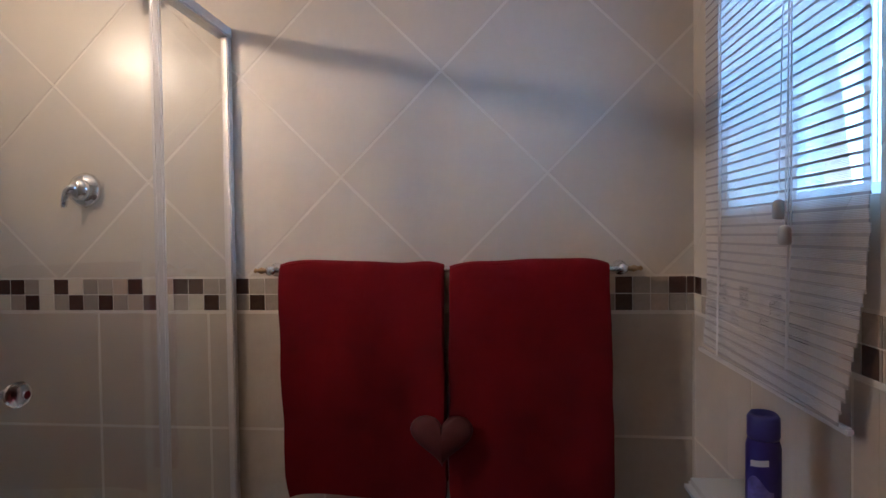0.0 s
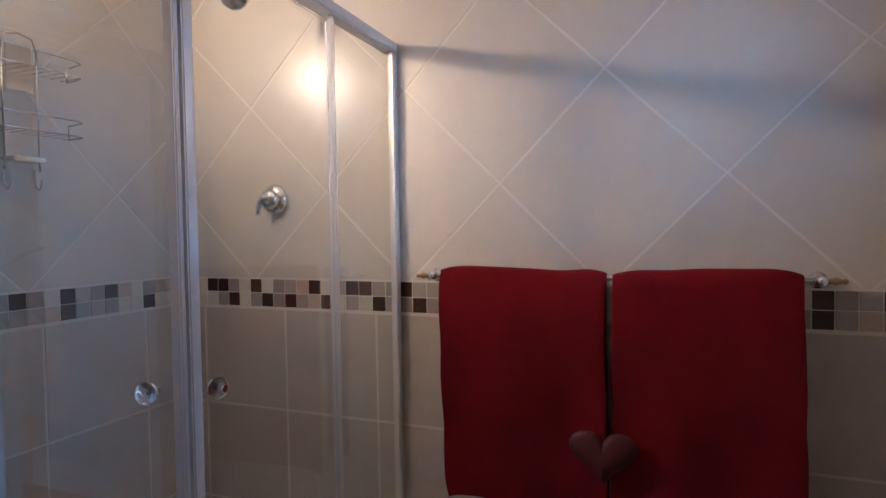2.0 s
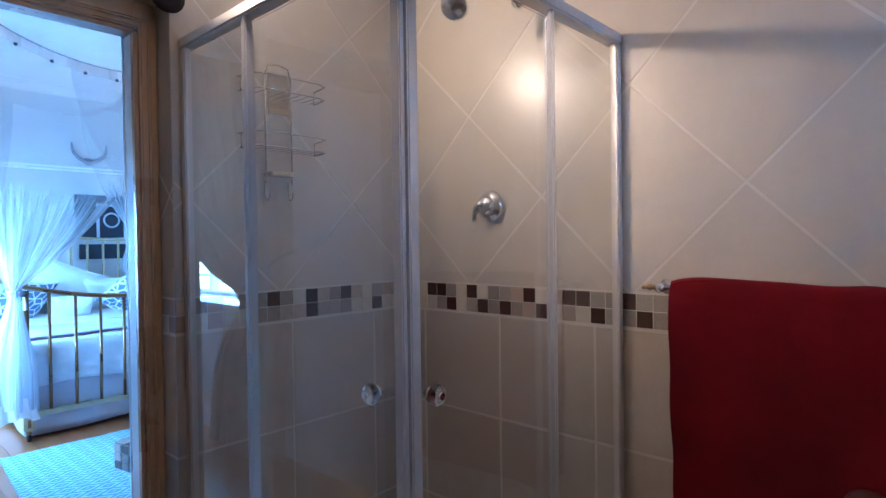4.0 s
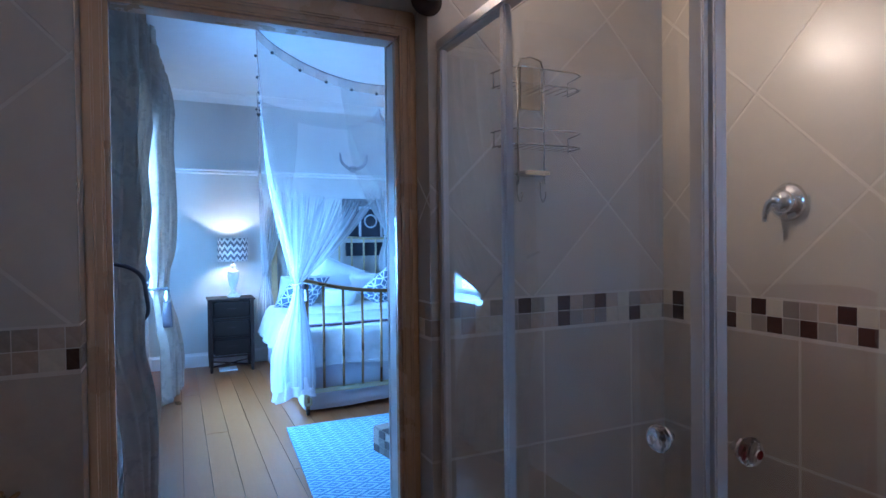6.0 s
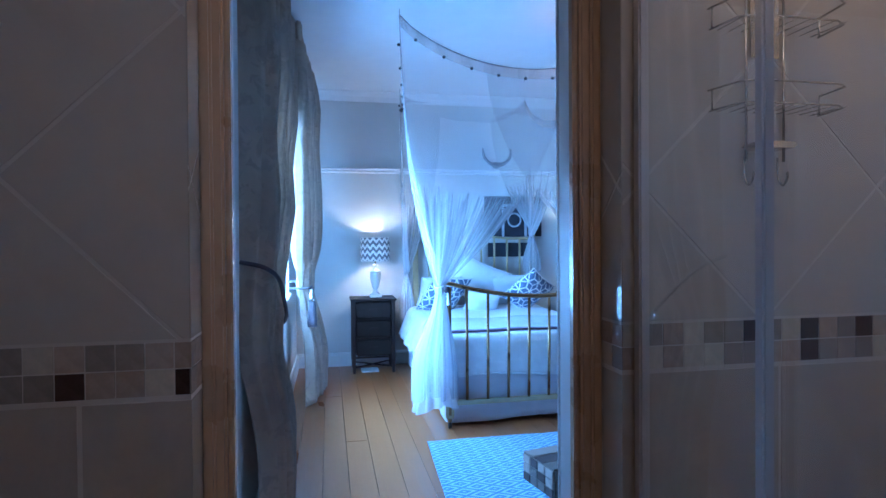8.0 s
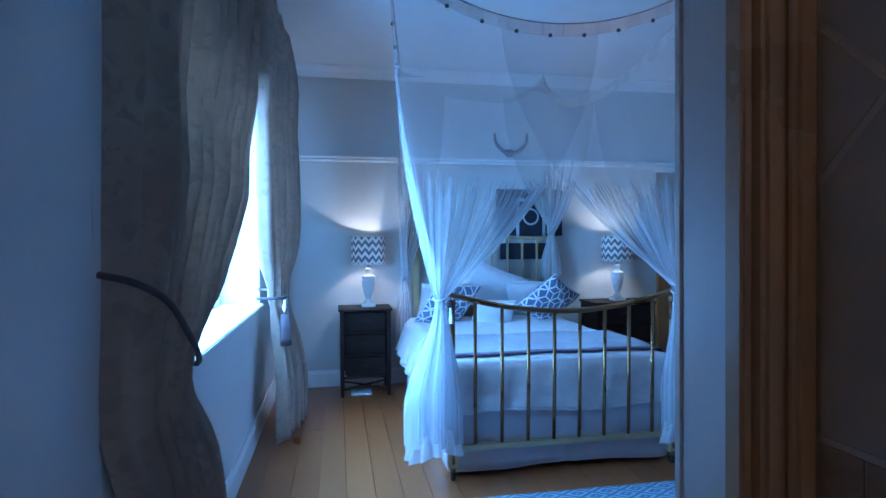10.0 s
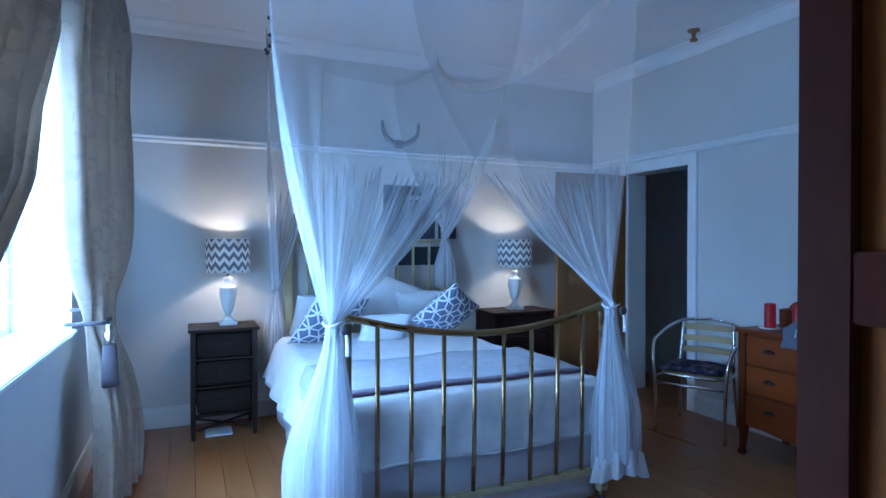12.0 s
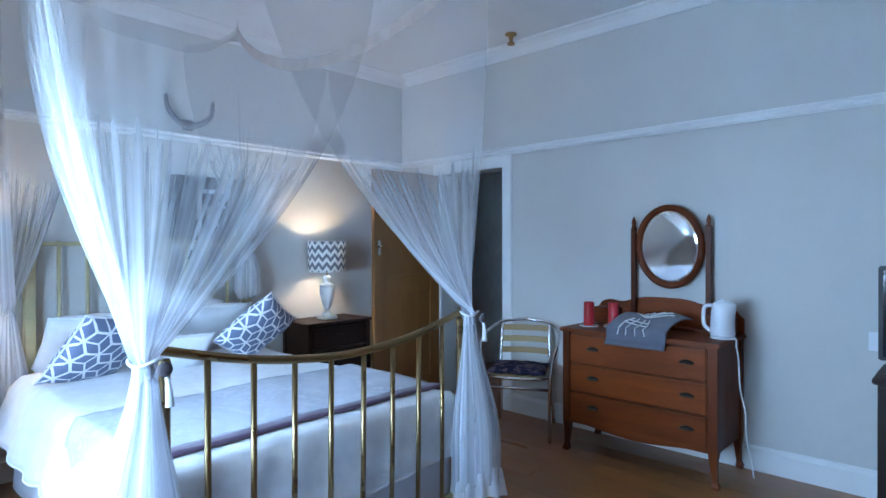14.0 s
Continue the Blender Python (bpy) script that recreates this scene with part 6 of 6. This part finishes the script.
def piece(name, poly, frame_of, parent, mat, depth=0.0012, edge=0.0010):
    """A flat piece on a surface: its outline in the surface's own (u, v), proud by its depth, edges eased."""
    cx, cy = sum(p[0] for p in poly) / len(poly), sum(p[1] for p in poly) / len(poly)
    local = [(round(p[0] - cx, 4), round(p[1] - cy, 4)) for p in poly]
    key = (tuple(local), mat.name, depth, frame_of((0.0, 1.0, 0.0))[0] - frame_of((0.0, 0.0, 0.0))[0], frame_of((1.0, 0.0, 0.0))[0] - frame_of((0.0, 0.0, 0.0))[0])
    o = Vector(frame_of((0.0, 0.0, 0.0)))
    ex, ey, en = (Vector(frame_of(q)) - o for q in ((1.0, 0.0, 0.0), (0.0, 1.0, 0.0), (0.0, 0.0, 1.0)))
    if key not in SHARED:
        bm = bmesh.new()
        rr = []
        for d, s in ((-0.002, 0.0), (depth - edge, 0.0), (depth, edge)):
            row = []
            for x, y in local:
                n = math.hypot(x, y) or 1
                row.append(ex * (x - s * x / n) + ey * (y - s * y / n) + en * d)
            rr.append(ring(bm, row))
        skin(bm, rr)
        bmesh.ops.recalc_face_normals(bm, faces=bm.faces)
        SHARED[key] = mesh_from(bm, name, mat)
    ob = part(name, SHARED[key], None, parent)
    ob.location = o + ex * cx + ey * cy
    return ob


DIAG, LOWW, LOWH, CHIP = 0.345, 0.4075, 0.405, 0.0560
BAND0, BAND1 = 1.029, 1.141
pick = random.Random(7)


def tile_wall(parent, frame_of, u0, u1, diag_u, low_u, regions, rows=None, chip_u=None, tile=None):
    """Square tiles below, a band of two rows of chips, and large tiles set on their corners above."""
    g = 0.0045
    for r in regions:
        a, b, z0, z1 = r
        # lower tiles
        k0 = math.floor((a - low_u) / LOWW)
        for i in range(k0, math.ceil((b - low_u) / LOWW) + 1):
            for j in range(3):
                zt = BAND0 - 0.006 - LOWH * j
                q = [(low_u + LOWW * i + g, zt - LOWH + g), (low_u + LOWW * (i + 1) - g, zt - LOWH + g), (low_u + LOWW * (i + 1) - g, zt - g), (low_u + LOWW * i + g, zt - g)]
                q = clip_rect(q, (a, b, max(z0, 0.0), min(z1, BAND0 - 0.006)))
                if q:
                    piece("tile", q, frame_of, parent, tile or M_TILE_LOW)
        # diagonal tiles
        z_ref = 1.48
        for i in range(-14, 15):
            for j in range(-5, 6):
                if (i + j) % 2:
                    continue
                cu, cz = diag_u + DIAG * i, z_ref + DIAG * (j + 1)
                h = DIAG - 0.0058
                q = clip_rect([(cu - h, cz), (cu, cz - h), (cu + h, cz), (cu, cz + h)], (a, b, max(z0, BAND1 + 0.006), z1))
                if q:
                    piece("tile", q, frame_of, parent, tile or M_TILE)
        # chips
        if z0 < BAND0 and z1 > BAND1:
            start = chip_u if chip_u is not None else u0
            for i in range(math.floor((a - start) / CHIP), math.ceil((b - start) / CHIP) + 1):
                for row in range(2):
                    zt = BAND1 - CHIP * row
                    q = [(start + CHIP * i + 0.0015, zt - CHIP + 0.0015), (start + CHIP * (i + 1) - 0.0015, zt - CHIP + 0.0015), (start + CHIP * (i + 1) - 0.0015, zt - 0.0015), (start + CHIP * i + 0.0015, zt - 0.0015)]
                    q = clip_rect(q, (a, b, BAND0, BAND1))
                    c = rows[row][i] if rows and 0 <= i < len(rows[row]) else pick.choice("DggbbccD" if row else "Dggbccb")
                    if q:
                        piece("mosaic_chip", q, frame_of, parent, M_CHIPS[c], 0.0018, 0.0008)


NORTH_ROWS = ("cDcDDgcDcggbDcbDDggDgg" + "cDgbcgDcgDbcgDgcbDgc" + "DggDDg", "gDccgDcgDgDgbDcgcDggDg" + "bcDgcgDbcgcDgbgDcgbg" + "DgbggD")
tile_wall(wall_north, lambda p: (p[0], BY1 - p[2], p[1]), BX0, BX1, 0.16, -1.42, [(BX0, BX1, 0, BZ)], NORTH_ROWS, -1.98)
y0, y1, z0, z1 = *BWIN_Y, *BWIN_Z
tile_wall(wall_east, lambda p: (BX1 - p[2], p[0], p[1]), BY0, BY1, 1.62, 1.48, [(BY0, y0, 0, BZ), (y1, BY1, 0, BZ), (y0, y1, 0, z0), (y0, y1, z1, BZ)])
tile_wall(wall_mid, lambda p: (BX0 + p[2], p[0], p[1]), BY0, BY1, 1.62, 1.73, [(BY0, OPEN_Y[0], 0, BZ), (OPEN_Y[1], BY1, 0, BZ), (OPEN_Y[0], OPEN_Y[1], OPEN_Z, BZ)])
tile_wall(wall_south, lambda p: (p[0], BY0 + p[2], p[1]), BX0, BX1, 0.16, -1.42, [(BX0, BX1, 0, BZ)])
# the tiled sides of the doorway
tile_wall(wall_mid, lambda p: (p[0], OPEN_Y[1] - p[2], p[1]), -2.08, -1.97, -1.99, -2.08, [(-2.068, -1.966, 0, OPEN_Z)], None, -2.073, M_TILE_EDGE)
tile_wall(wall_mid, lambda p: (p[0], OPEN_Y[0] + p[2], p[1]), -2.08, -1.97, -1.99, -2.08, [(-2.068, -1.966, 0, OPEN_Z)], None, -2.073, M_TILE_EDGE)
for i in range(7):
    for j in range(6):
        q = clip_rect([(BX0 + 0.4 * i + 0.003, BY0 + 0.42 * j + 0.003), (BX0 + 0.4 * i + 0.397, BY0 + 0.42 * j + 0.003), (BX0 + 0.4 * i + 0.397, BY0 + 0.42 * j + 0.417), (BX0 + 0.4 * i + 0.003, BY0 + 0.42 * j + 0.417)], (BX0, BX1, BY0, BY1))
        if q:
            piece("floor_tile", q, lambda p: (p[0], p[1], p[2] - 0.006), bath_floor, M_FLOOR_TILE, 0.006)

# floorboards, each of its own length
y, k = RY0, 0
while y < RY1 + 2.1:
    wdt = 0.150 + 0.004 * math.sin(k * 2.1)
    hi = min(y + wdt - 0.0025, RY1 + 2.2)
    cut = -4.3 + 1.6 * math.sin(k * 5.3)
    for x0, x1 in ((-7.03, cut - 0.0015), (cut + 0.0015, -2.10)):
        piece("floorboard", [(x0, y), (x1, y), (x1, hi), (x0, hi)], lambda p: (p[0], p[1], p[2] - 0.022), bed_floor, M_FLOOR, 0.022, 0.0012)
    y += wdt
    k += 1
